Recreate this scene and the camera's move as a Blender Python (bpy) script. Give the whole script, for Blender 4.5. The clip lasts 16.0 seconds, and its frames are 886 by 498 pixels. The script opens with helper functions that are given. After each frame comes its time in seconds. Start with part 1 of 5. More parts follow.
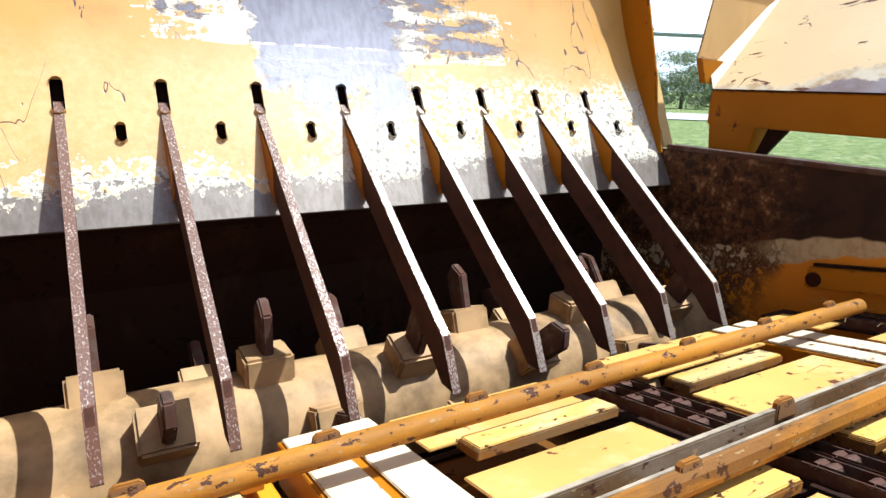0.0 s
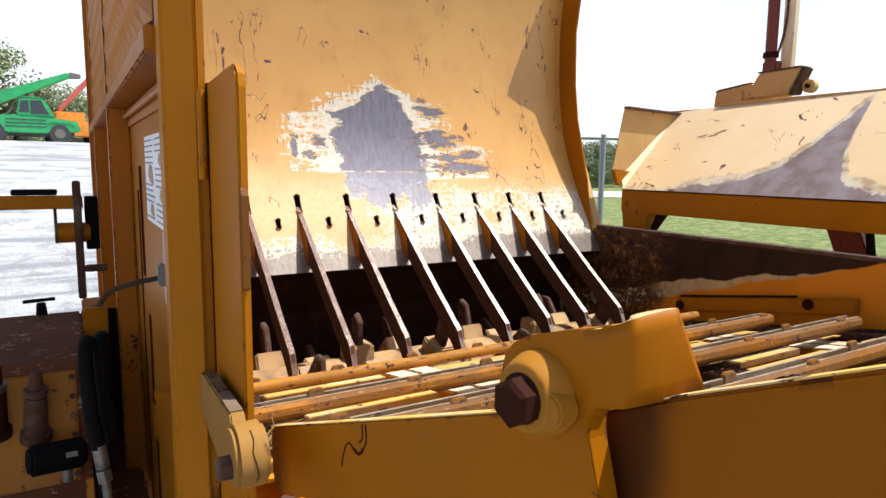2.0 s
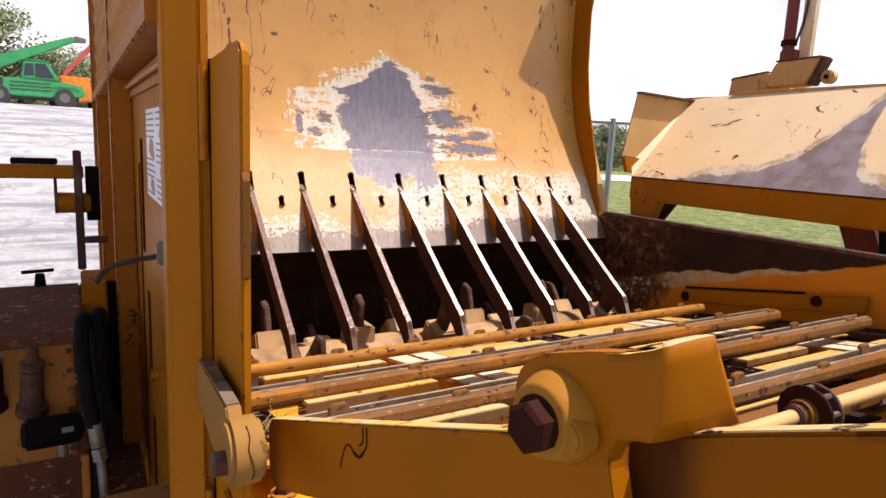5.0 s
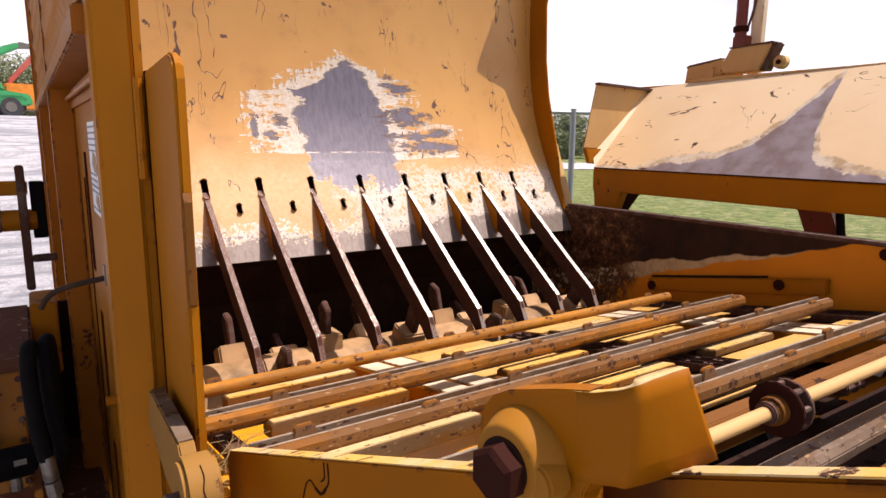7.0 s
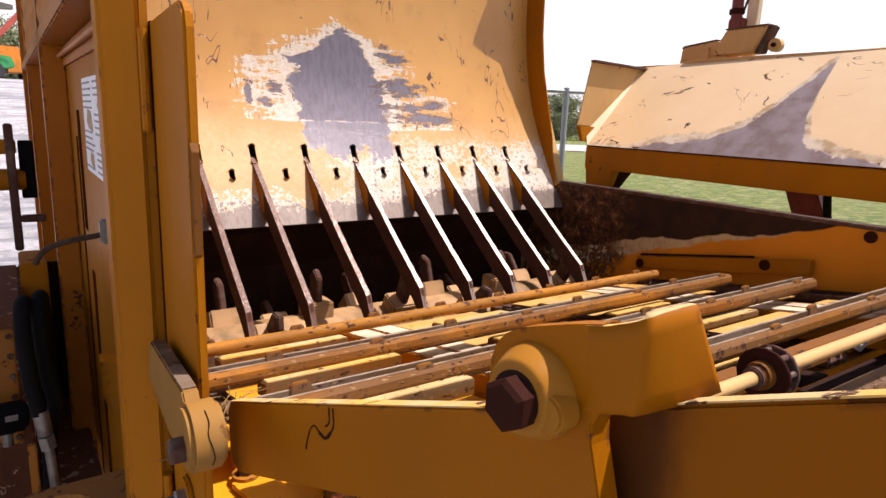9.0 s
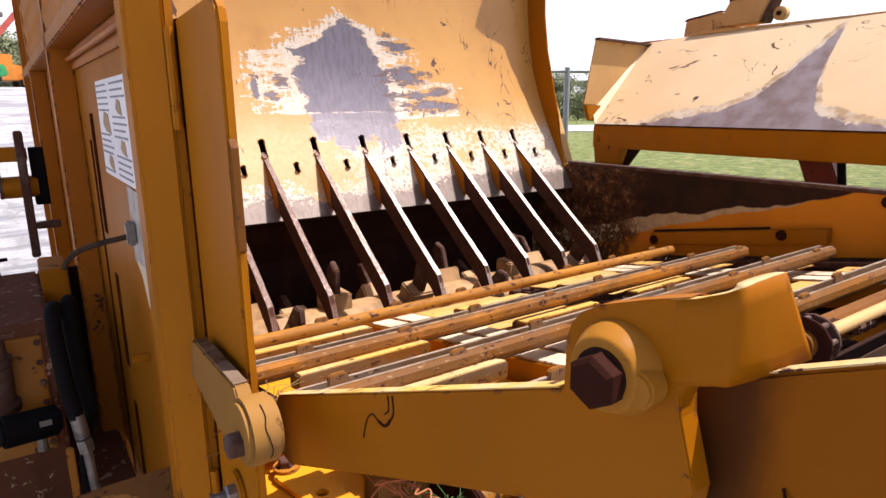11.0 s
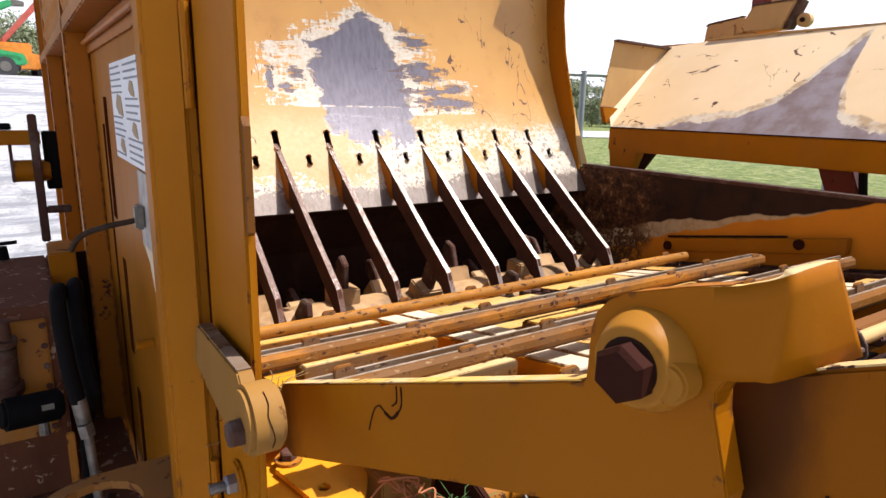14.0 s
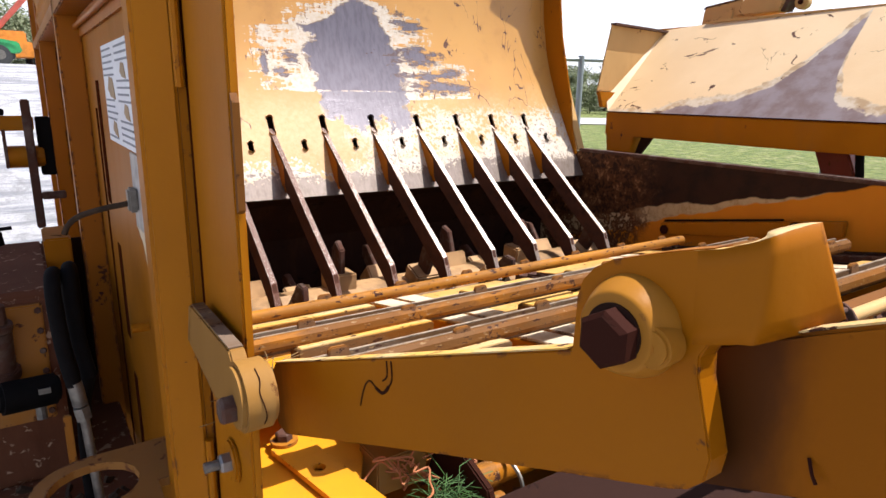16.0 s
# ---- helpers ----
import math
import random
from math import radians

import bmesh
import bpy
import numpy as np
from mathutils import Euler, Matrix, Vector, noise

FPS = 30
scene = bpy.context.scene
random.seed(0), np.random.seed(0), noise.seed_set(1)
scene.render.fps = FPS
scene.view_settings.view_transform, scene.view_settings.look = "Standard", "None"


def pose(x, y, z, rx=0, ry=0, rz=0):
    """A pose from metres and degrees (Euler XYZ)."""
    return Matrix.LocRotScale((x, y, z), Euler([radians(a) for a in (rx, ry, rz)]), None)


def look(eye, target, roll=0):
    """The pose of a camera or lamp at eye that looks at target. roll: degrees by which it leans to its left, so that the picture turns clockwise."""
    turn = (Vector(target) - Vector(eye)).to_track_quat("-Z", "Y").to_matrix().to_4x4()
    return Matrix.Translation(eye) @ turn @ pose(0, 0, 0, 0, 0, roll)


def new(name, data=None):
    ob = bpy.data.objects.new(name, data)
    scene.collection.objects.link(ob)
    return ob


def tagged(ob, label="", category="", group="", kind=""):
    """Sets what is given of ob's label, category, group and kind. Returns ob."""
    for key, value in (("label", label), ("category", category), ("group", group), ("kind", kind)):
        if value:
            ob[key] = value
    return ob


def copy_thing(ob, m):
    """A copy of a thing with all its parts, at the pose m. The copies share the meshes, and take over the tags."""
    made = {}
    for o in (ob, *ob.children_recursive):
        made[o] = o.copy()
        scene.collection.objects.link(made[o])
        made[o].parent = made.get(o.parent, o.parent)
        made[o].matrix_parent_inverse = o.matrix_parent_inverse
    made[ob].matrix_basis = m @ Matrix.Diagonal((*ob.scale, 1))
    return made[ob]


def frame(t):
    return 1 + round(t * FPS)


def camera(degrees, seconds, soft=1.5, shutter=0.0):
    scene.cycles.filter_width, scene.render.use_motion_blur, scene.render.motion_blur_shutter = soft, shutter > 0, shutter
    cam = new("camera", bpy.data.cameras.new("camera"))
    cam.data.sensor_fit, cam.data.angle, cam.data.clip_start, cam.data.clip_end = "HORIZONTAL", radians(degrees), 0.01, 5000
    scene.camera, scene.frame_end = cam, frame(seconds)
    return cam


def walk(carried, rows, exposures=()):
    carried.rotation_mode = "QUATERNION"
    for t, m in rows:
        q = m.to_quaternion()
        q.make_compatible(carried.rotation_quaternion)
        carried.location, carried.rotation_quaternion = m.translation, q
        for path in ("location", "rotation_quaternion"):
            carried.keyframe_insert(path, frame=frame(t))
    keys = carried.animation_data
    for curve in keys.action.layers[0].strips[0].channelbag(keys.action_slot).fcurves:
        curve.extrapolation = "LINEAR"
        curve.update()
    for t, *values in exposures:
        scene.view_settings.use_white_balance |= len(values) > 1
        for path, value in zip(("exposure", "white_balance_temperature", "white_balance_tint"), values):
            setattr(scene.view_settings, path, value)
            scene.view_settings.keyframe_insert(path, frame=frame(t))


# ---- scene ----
cam = camera(71.0, 16.0)
PATH = [
    (0, (0.030, -1.502, 1.525), (1.006, 0.165, 1.012), 1.7),
    (0.2, (-0.170, -1.700, 1.590), (0.866, -0.085, 1.127), 0.6),
    (0.5, (-0.416, -2.128, 1.565), (0.679, -0.480, 1.276), -1.8),
    (1, (-0.581, -2.238, 1.602), (0.579, -0.637, 1.297), -0.5),
    (1.5, (-0.636, -2.311, 1.620), (0.548, -0.726, 1.322), 0.1),
    (2, (-0.551, -2.356, 1.628), (0.465, -0.653, 1.367), 0.8),
    (2.5, (-0.506, -2.355, 1.617), (0.409, -0.602, 1.318), 1.4),
    (3, (-0.520, -2.325, 1.611), (0.403, -0.598, 1.204), 0.2),
    (3.5, (-0.541, -2.321, 1.637), (0.391, -0.597, 1.236), 1.3),
    (6, (-0.535, -2.316, 1.648), (0.508, -0.637, 1.342), 2.1),
    (6.5, (-0.521, -2.299, 1.657), (0.540, -0.642, 1.295), 0.8),
    (7, (-0.512, -2.294, 1.660), (0.579, -0.654, 1.313), 0.5),
    (7.5, (-0.516, -2.285, 1.649), (0.582, -0.655, 1.280), 0.8),
    (8, (-0.521, -2.276, 1.650), (0.580, -0.647, 1.286), 1.4),
    (8.5, (-0.524, -2.272, 1.641), (0.580, -0.656, 1.228), 1.7),
    (9, (-0.536, -2.296, 1.638), (0.584, -0.692, 1.224), 2.3),
    (11.5, (-0.576, -2.261, 1.632), (0.530, -0.663, 1.165), -0.8),
    (12, (-0.573, -2.252, 1.627), (0.542, -0.663, 1.144), -0.1),
    (12.5, (-0.566, -2.242, 1.625), (0.547, -0.655, 1.133), 1.2),
    (13, (-0.564, -2.239, 1.615), (0.530, -0.632, 1.145), 1.5),
    (13.5, (-0.569, -2.244, 1.615), (0.508, -0.621, 1.159), 1.6),
    (14, (-0.567, -2.249, 1.615), (0.519, -0.630, 1.166), 1.2),
    (14.5, (-0.564, -2.250, 1.604), (0.519, -0.636, 1.130), 1.3),
    (15, (-0.564, -2.254, 1.604), (0.515, -0.640, 1.127), 1.2),
    (15.5, (-0.560, -2.255, 1.604), (0.523, -0.644, 1.122), 1.3),
    (16, (-0.561, -2.255, 1.603), (0.524, -0.647, 1.117), 1.0),
]
walk(cam, [(t, look(eye, target, roll)) for t, eye, target, roll in PATH],
     exposures=[(0.0, 0.95, 5350, 2), (0.8, 0.98, 5300, 1), (1.6, 0.78, 5800, 5), (2.4, 0.68, 6250, 13), (3.6, 0.64, 6400, 16),
                (6.0, 0.49, 6600, 25), (9.0, 0.53, 6550, 25), (11.5, 0.73, 6350, 22), (14.0, 0.71, 6150, 16), (16.0, 0.71, 6150, 16)])

# ---- light ----
SUN_DIR = Vector((0.40, -0.19, 0.89)).normalized()
world = bpy.data.worlds.new("sky")
scene.world = world
world.use_nodes = True
wn = world.node_tree.nodes
sky = wn.new("ShaderNodeTexSky")
sky.sky_type = 'NISHITA'
sky.sun_disc = False
sky.sun_elevation = math.asin(SUN_DIR.z)
sky.sun_rotation = math.atan2(SUN_DIR.x, SUN_DIR.y)
sky.air_density, sky.dust_density = 1.0, 2.0
wn["Background"].inputs["Strength"].default_value = 0.095
# bright haze thickening towards the horizon, broken by thin cloud
wl = world.node_tree.links
way = wn.new("ShaderNodeTexCoord").outputs["Generated"]
sep = wn.new("ShaderNodeSeparateXYZ")
wl.new(way, sep.inputs[0])
cloud = wn.new("ShaderNodeTexNoise")
cloud.inputs["Scale"].default_value, cloud.inputs["Detail"].default_value = 3.5, 5.0
wl.new(way, cloud.inputs["Vector"])
lift = wn.new("ShaderNodeMath")
lift.operation = 'MULTIPLY_ADD'
wl.new(cloud.outputs["Fac"], lift.inputs[0])
lift.inputs[1].default_value = -0.5
wl.new(sep.outputs[2], lift.inputs[2])
haze = wn.new("ShaderNodeMapRange")
haze.interpolation_type = 'SMOOTHSTEP'
wl.new(lift.outputs[0], haze.inputs[0])
haze.inputs[1].default_value, haze.inputs[2].default_value = -0.12, 0.30
haze.inputs[3].default_value, haze.inputs[4].default_value = 0.95, 0.0
veil = wn.new("ShaderNodeMix")
veil.data_type = 'RGBA'
wl.new(haze.outputs[0], veil.inputs[0])
wl.new(sky.outputs[0], veil.inputs[6])
veil.inputs[7].default_value = (8.8, 9.0, 9.2, 1)
wl.new(veil.outputs[2], wn["Background"].inputs["Color"])
sun_data = bpy.data.lights.new("sun", 'SUN')
sun_data.energy, sun_data.angle, sun_data.color = 5.0, radians(0.5), (1.0, 0.97, 0.91)
sun = new("sun", sun_data)
sun.matrix_basis = Matrix.Translation((6, 2, 12)) @ SUN_DIR.to_track_quat("Z", "Y").to_matrix().to_4x4()

# ---- materials ----
class Nodes:
    """A small helper round one material's node tree."""

    def __init__(self, name):
        self.m = bpy.data.materials.new(name)
        self.m.use_nodes = True
        self.t = self.m.node_tree
        self.bsdf = self.t.nodes["Principled BSDF"]
        self.co = self.t.nodes.new("ShaderNodeTexCoord").outputs["Object"]

    def link(self, a, b):
        self.t.links.new(a, b)

    def put(self, sock, v):
        if isinstance(v, bpy.types.NodeSocket):
            self.link(v, sock)
        else:
            sock.default_value = v

    def math(self, op, a, b=0.0, clamp=False):
        n = self.t.nodes.new("ShaderNodeMath")
        n.operation, n.use_clamp = op, clamp
        self.put(n.inputs[0], a)
        self.put(n.inputs[1], b)
        return n.outputs[0]

    def noise(self, scale, detail=4.0, rough=0.6, stretch=None, dist=0.0):
        n = self.t.nodes.new("ShaderNodeTexNoise")
        n.inputs["Scale"].default_value = scale
        n.inputs["Detail"].default_value = detail
        n.inputs["Roughness"].default_value = rough
        n.inputs["Distortion"].default_value = dist
        v = self.co
        if stretch:
            mp = self.t.nodes.new("ShaderNodeMapping")
            mp.inputs["Scale"].default_value = stretch
            self.link(v, mp.inputs[0])
            v = mp.outputs[0]
        self.link(v, n.inputs["Vector"])
        return n.outputs["Fac"]

    def ramp(self, v, lo, hi, a=0.0, b=1.0):
        n = self.t.nodes.new("ShaderNodeMapRange")
        n.interpolation_type = 'SMOOTHSTEP'
        self.put(n.inputs[0], v)
        n.inputs[1].default_value, n.inputs[2].default_value = lo, hi
        n.inputs[3].default_value, n.inputs[4].default_value = a, b
        return n.outputs[0]

    def mix(self, f, a, b):
        n = self.t.nodes.new("ShaderNodeMix")
        n.data_type = 'RGBA'
        self.put(n.inputs[0], f)
        for s, v in ((n.inputs[6], a), (n.inputs[7], b)):
            self.put(s, (*v, 1) if isinstance(v, tuple) and len(v) == 3 else v)
        return n.outputs[2]

    def axis(self):
        n = self.t.nodes.new("ShaderNodeSeparateXYZ")
        self.link(self.co, n.inputs[0])
        return n.outputs

    def curve(self, v, v0, v1, points, lo, hi):
        """A line through points (v, height), with v from v0 to v1 and heights between lo and hi."""
        r = self.t.nodes.new("ShaderNodeValToRGB")
        while len(r.color_ramp.elements) < len(points):
            r.color_ramp.elements.new(0.5)
        for e, (p, h) in zip(r.color_ramp.elements, points):
            e.position, g = (p - v0) / (v1 - v0), (h - lo) / (hi - lo)
            e.color = (g, g, g, 1)
        self.link(self.math('DIVIDE', self.math('SUBTRACT', v, v0), v1 - v0), r.inputs[0])
        return self.math('ADD', self.math('MULTIPLY', r.outputs[0], hi - lo), lo)

    def random(self):
        return self.t.nodes.new("ShaderNodeObjectInfo").outputs["Random"]

    def bump(self, v, strength, dist=0.002):
        n = self.t.nodes.new("ShaderNodeBump")
        n.inputs["Strength"].default_value = strength
        n.inputs["Distance"].default_value = dist
        self.link(v, n.inputs["Height"])
        self.link(n.outputs[0], self.bsdf.inputs["Normal"])

    def done(self, color=None, rough=None, metal=None, spec=None):
        for key, v in (("Base Color", color), ("Roughness", rough), ("Metallic", metal), ("Specular IOR Level", spec)):
            if v is not None:
                self.put(self.bsdf.inputs[key], (*v, 1) if isinstance(v, tuple) and len(v) == 3 else v)
        return self.m


YELLOW = (0.378, 0.130, 0.002)
RUST = (0.075, 0.024, 0.010)


def painted(name, base=YELLOW, rust=0.35, dirt=0.4, rough=0.42, scale=9.0, chip=(0.10, 0.034, 0.014), spec=0.16, dust=(0.23, 0.105, 0.026), wear=0.0, stain=None):
    """Old machine paint: faded tone, brown chips, dust film; stain = (y where it begins, y where it is full, colour),
    which on the inner plate also carries shade.
    """
    n = Nodes(name)
    tone = n.noise(2.3, 3.0)
    c = n.mix(n.ramp(tone, 0.3, 0.75), base, tuple(v * 0.8 for v in base))
    film = n.noise(6.0, 6.0, 0.7, (1, 1, 0.35))
    c = n.mix(n.math('MULTIPLY', n.ramp(film, 0.5, 0.8), dirt), c, dust)
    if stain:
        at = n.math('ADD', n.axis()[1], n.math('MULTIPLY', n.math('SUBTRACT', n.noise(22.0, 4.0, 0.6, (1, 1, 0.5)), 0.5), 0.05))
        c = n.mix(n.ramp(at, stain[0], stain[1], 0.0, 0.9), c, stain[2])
    chips = n.noise(scale * 2.6, 5.0, 0.62, None, 0.4)
    big = n.noise(scale * 0.35, 3.0)
    lift = n.math('ADD', chips, n.math('MULTIPLY', big, 0.45))
    edge = 1.02 - 0.16 * rust
    mask = n.ramp(lift, edge - 0.03, edge + 0.015)
    bev = n.t.nodes.new("ShaderNodeBevel")
    bev.samples = 4
    bev.inputs["Radius"].default_value = 0.007
    geo = n.t.nodes.new("ShaderNodeNewGeometry")
    dot = n.t.nodes.new("ShaderNodeVectorMath")
    dot.operation = 'DOT_PRODUCT'
    n.link(bev.outputs[0], dot.inputs[0])
    n.link(geo.outputs["Normal"], dot.inputs[1])
    edge_f = n.ramp(dot.outputs["Value"], 0.985, 0.90)
    worn = n.ramp(n.math('ADD', n.noise(38.0, 4.0, 0.6), n.math('MULTIPLY', big, 0.35)), 0.76 - wear, 0.80 - wear)
    mask = n.math('MAXIMUM', mask, n.math('MULTIPLY', edge_f, worn))
    c = n.mix(mask, c, chip)
    fine = n.noise(140.0, 3.0)
    n.bump(n.math('ADD', n.math('MULTIPLY', fine, 0.25), n.math('MULTIPLY', mask, -0.8)), 0.35)
    r = n.math('ADD', n.math('MULTIPLY', film, 0.25), rough - 0.1)
    return n.done(c, n.math('ADD', r, n.math('MULTIPLY', mask, 0.3)), 0.0, spec)


def steel(name, base=(0.36, 0.35, 0.36), rust=0.5, rough=0.35, scale=18.0):
    """Bare steel with rust bloom and scratches."""
    n = Nodes(name)
    bloom = n.noise(scale, 6.0, 0.65)
    m = n.ramp(bloom, 0.62 - 0.25 * rust, 0.8 - 0.25 * rust)
    c = n.mix(m, base, RUST)
    streak = n.noise(60.0, 3.0, 0.6, (1, 0.08, 0.08))
    c = n.mix(n.math('MULTIPLY', streak, 0.35), c, tuple(v * 0.55 for v in base))
    n.bump(n.noise(120.0, 4.0), 0.3)
    return n.done(c, n.math('ADD', n.math('MULTIPLY', m, 0.45), rough), n.math('SUBTRACT', 0.85, n.math('MULTIPLY', m, 0.8)))


def plain(name, color, rough=0.6, metal=0.0, var=0.25, scale=20.0, bump=0.2, spec=0.4):
    n = Nodes(name)
    v = n.noise(scale, 5.0)
    c = n.mix(n.ramp(v, 0.3, 0.75), color, tuple(x * (1 - var) for x in color))
    n.bump(n.noise(scale * 6, 3.0), bump)
    return n.done(c, rough, metal, spec)


def hood_paint():
    """The hood: yellow paint, scraped to pale primer and to bare metal where bales rub."""
    n = Nodes("hood_worn_paint")
    x, y, z = n.axis()

    def off(v, gain):
        return n.math('MULTIPLY', n.math('SUBTRACT', v, 0.5), gain)

    def add(*vs):
        r = vs[0]
        for v in vs[1:]:
            r = n.math('ADD', r, v)
        return r

    def both(*vs):
        r = vs[0]
        for v in vs[1:]:
            r = n.math('MULTIPLY', r, v)
        return r

    grain = n.noise(55.0, 6.0, 0.7)
    fine = n.noise(120.0, 4.0, 0.7)
    block = n.noise(16.0, 3.0, 0.55, (0.75, 0.5, 2.0), 0.3)
    streak = n.noise(22.0, 5.0, 0.7, (0.5, 0.4, 2.6), 0.4)
    drip = n.noise(46.0, 3.0, 0.6, (1.6, 1, 0.35))
    coarse = n.noise(5.0, 4.0, 0.6)
    tone = n.noise(1.8, 3.0)
    paint = n.mix(n.ramp(tone, 0.3, 0.75), (0.54, 0.285, 0.068), (0.46, 0.225, 0.045))
    paint = n.mix(n.math('MULTIPLY', n.ramp(n.noise(9.0, 5.0, 0.7), 0.5, 0.75), 0.35), paint, (0.30, 0.14, 0.035))
    # paler paint below the patch: the glare near the slots, put into the colour
    thin = n.ramp(add(z, off(coarse, 0.25)), 1.66, 1.50)
    paint = n.mix(n.math('MULTIPLY', thin, n.ramp(grain, 0.3, 0.7, 0.20, 0.55)), paint, (0.60, 0.43, 0.21))
    # the rubbed patch: its two ragged sides, by height
    left = n.curve(z, 1.44, 2.0, ((1.45, 0.53), (1.50, 0.428), (1.55, 0.415), (1.61, 0.415), (1.66, 0.403), (1.72, 0.392), (1.803, 0.398), (1.822, 0.435),
                                  (1.832, 0.386), (1.850, 0.381), (1.886, 0.505), (1.918, 0.56), (1.953, 0.578), (1.987, 0.62)), 0.0, 1.3)
    right = n.curve(z, 1.44, 2.0, ((1.484, 0.81), (1.553, 0.78), (1.629, 0.791), (1.693, 0.789), (1.784, 0.785), (1.831, 0.745), (1.899, 0.72), (1.924, 0.691), (1.969, 0.663), (1.987, 0.62)), 0.0, 1.3)
    out = n.math('MAXIMUM', n.math('SUBTRACT', left, x), n.math('SUBTRACT', x, right))
    out = n.math('MAXIMUM', out, n.math('SUBTRACT', z, 1.985))
    edge = add(out, off(block, -0.16), off(grain, 0.045), off(drip, 0.03))
    above = n.ramp(z, 1.604, 1.606)
    bare = both(n.ramp(edge, 0.004, -0.004), above)
    # a thin pale line, then duller scoured metal carrying on below to the slots
    seam = both(n.ramp(n.math('ABSOLUTE', n.math('SUBTRACT', z, 1.606)), 0.0035, 0.002), n.ramp(edge, 0.004, -0.004), n.ramp(add(streak, off(grain, 0.5)), 0.50, 0.56))
    tail = both(n.ramp(edge, 0.004, -0.004), n.ramp(z, 1.606, 1.604), n.ramp(add(z, off(coarse, 0.20), off(grain, 0.12)), 1.475, 1.490))
    # pale primer round the patch, torn sideways, with yellow remnants and islands of bare metal in it
    pl = n.curve(z, 1.44, 2.04, ((1.598, 0.46), (1.606, 0.215), (1.666, 0.211), (1.715, 0.20), (1.836, 0.205), (1.850, 0.34), (1.928, 0.405), (1.942, 0.50), (1.996, 0.572), (2.004, 0.64)), 0.0, 1.3)
    pr = n.curve(z, 1.44, 2.04, ((1.572, 0.76), (1.582, 1.10), (1.715, 1.13), (1.745, 0.97), (1.787, 0.942), (1.874, 0.926), (1.914, 0.875), (1.950, 0.72), (2.004, 0.62)), 0.0, 1.3)
    field = n.math('MAXIMUM', n.math('SUBTRACT', pl, x), n.math('SUBTRACT', x, pr))
    field = add(field, off(streak, 0.34), off(drip, 0.22), off(fine, 0.05))
    torn = n.ramp(add(streak, off(drip, 0.4), off(fine, 0.12), n.ramp(edge, 0.015, 0.12, -0.10, 0.0), n.ramp(x, 0.78, 0.95, 0.0, 0.035)), 0.545, 0.53)
    belt = both(n.ramp(z, 1.565, 1.575), n.ramp(z, 2.006, 2.0))
    wide = both(n.ramp(field, 0.006, -0.006), torn, belt)
    # dark outlines along torn edges: the peeled paint's shadow drawn in colour
    outline_shade = both(n.ramp(n.math('ABSOLUTE', n.math('SUBTRACT', field, 0.0)), 0.012, 0.006), n.ramp(drip, 0.50, 0.58), belt)
    rim = both(n.ramp(edge, 0.026, 0.018), n.ramp(z, 1.60, 1.62))
    primer = n.math('MAXIMUM', wide, rim)
    isle = None
    for cx, cz, rx, rz in ((0.874, 1.877, 0.055, 0.020), (0.885, 1.752, 0.085, 0.034), (0.985, 1.628, 0.125, 0.020), (0.93, 1.672, 0.11, 0.010), (1.045, 1.690, 0.05, 0.014),
                           (0.319, 1.728, 0.026, 0.018), (0.277, 1.675, 0.022, 0.012), (0.215, 1.700, 0.010, 0.040), (0.82, 1.925, 0.03, 0.010)):
        ex = n.math('DIVIDE', n.math('SUBTRACT', x, cx), rx)
        ez = n.math('DIVIDE', n.math('SUBTRACT', z, cz), rz)
        far = add(n.math('SQRT', add(both(ex, ex), both(ez, ez))), off(streak, 5.0), off(grain, 1.8), off(drip, 1.2))
        isle = far if isle is None else n.math('MINIMUM', isle, far)
    ring = n.ramp(n.math('ABSOLUTE', n.math('SUBTRACT', isle, 1.0)), 0.35, 0.20)
    isle = n.ramp(isle, 1.03, 0.97)
    outline_shade = n.math('MAXIMUM', n.math('MAXIMUM', outline_shade, ring), both(n.ramp(n.math('ABSOLUTE', n.math('SUBTRACT', edge, 0.004)), 0.009, 0.004), above, n.ramp(drip, 0.35, 0.5)))
    # silver speckle between the patch and the slots, and over the lower edge
    mid = both(n.ramp(add(out, off(coarse, 0.20)), 0.02, -0.01), n.ramp(add(z, off(coarse, 0.08)), 1.635, 1.62), n.ramp(add(z, off(coarse, 0.2)), 1.47, 1.51))
    flank = both(n.ramp(add(x, off(coarse, 0.9)), 0.42, 0.75), n.ramp(add(z, off(coarse, 0.25)), 1.57, 1.50))
    zone = n.math('MAXIMUM', mid, flank)
    sil = n.ramp(add(grain, n.math('MULTIPLY', zone, -0.02), n.math('MULTIPLY', mid, 0.20), off(coarse, 0.4)), 0.585, 0.61)
    # cream flecks, raised to carry the bright glare round the slots
    crm = n.ramp(add(grain, n.math('MULTIPLY', zone, 0.16), off(coarse, 0.7)), 0.585, 0.62)
    low = n.ramp(add(z, off(grain, 0.22), off(coarse, 0.12), n.ramp(x, 0.5, 1.3, 0.0, -0.03)), 1.312, 1.296)
    crm = n.math('MAXIMUM', both(crm, zone), n.ramp(add(z, off(grain, 0.25), off(coarse, 0.2)), 1.335, 1.32))
    primer = n.math('MAXIMUM', primer, crm)
    silver = n.math('MAXIMUM', n.math('MAXIMUM', both(sil, zone), low), tail)
    dark_metal = n.math('MAXIMUM', bare, isle)
    metal = n.math('MAXIMUM', dark_metal, silver)
    # wandering cracks and gouges
    line = n.math('ABSOLUTE', n.math('SUBTRACT', n.noise(4.5, 3.0, 0.6, (1.6, 1, 0.55), 0.7), 0.5))
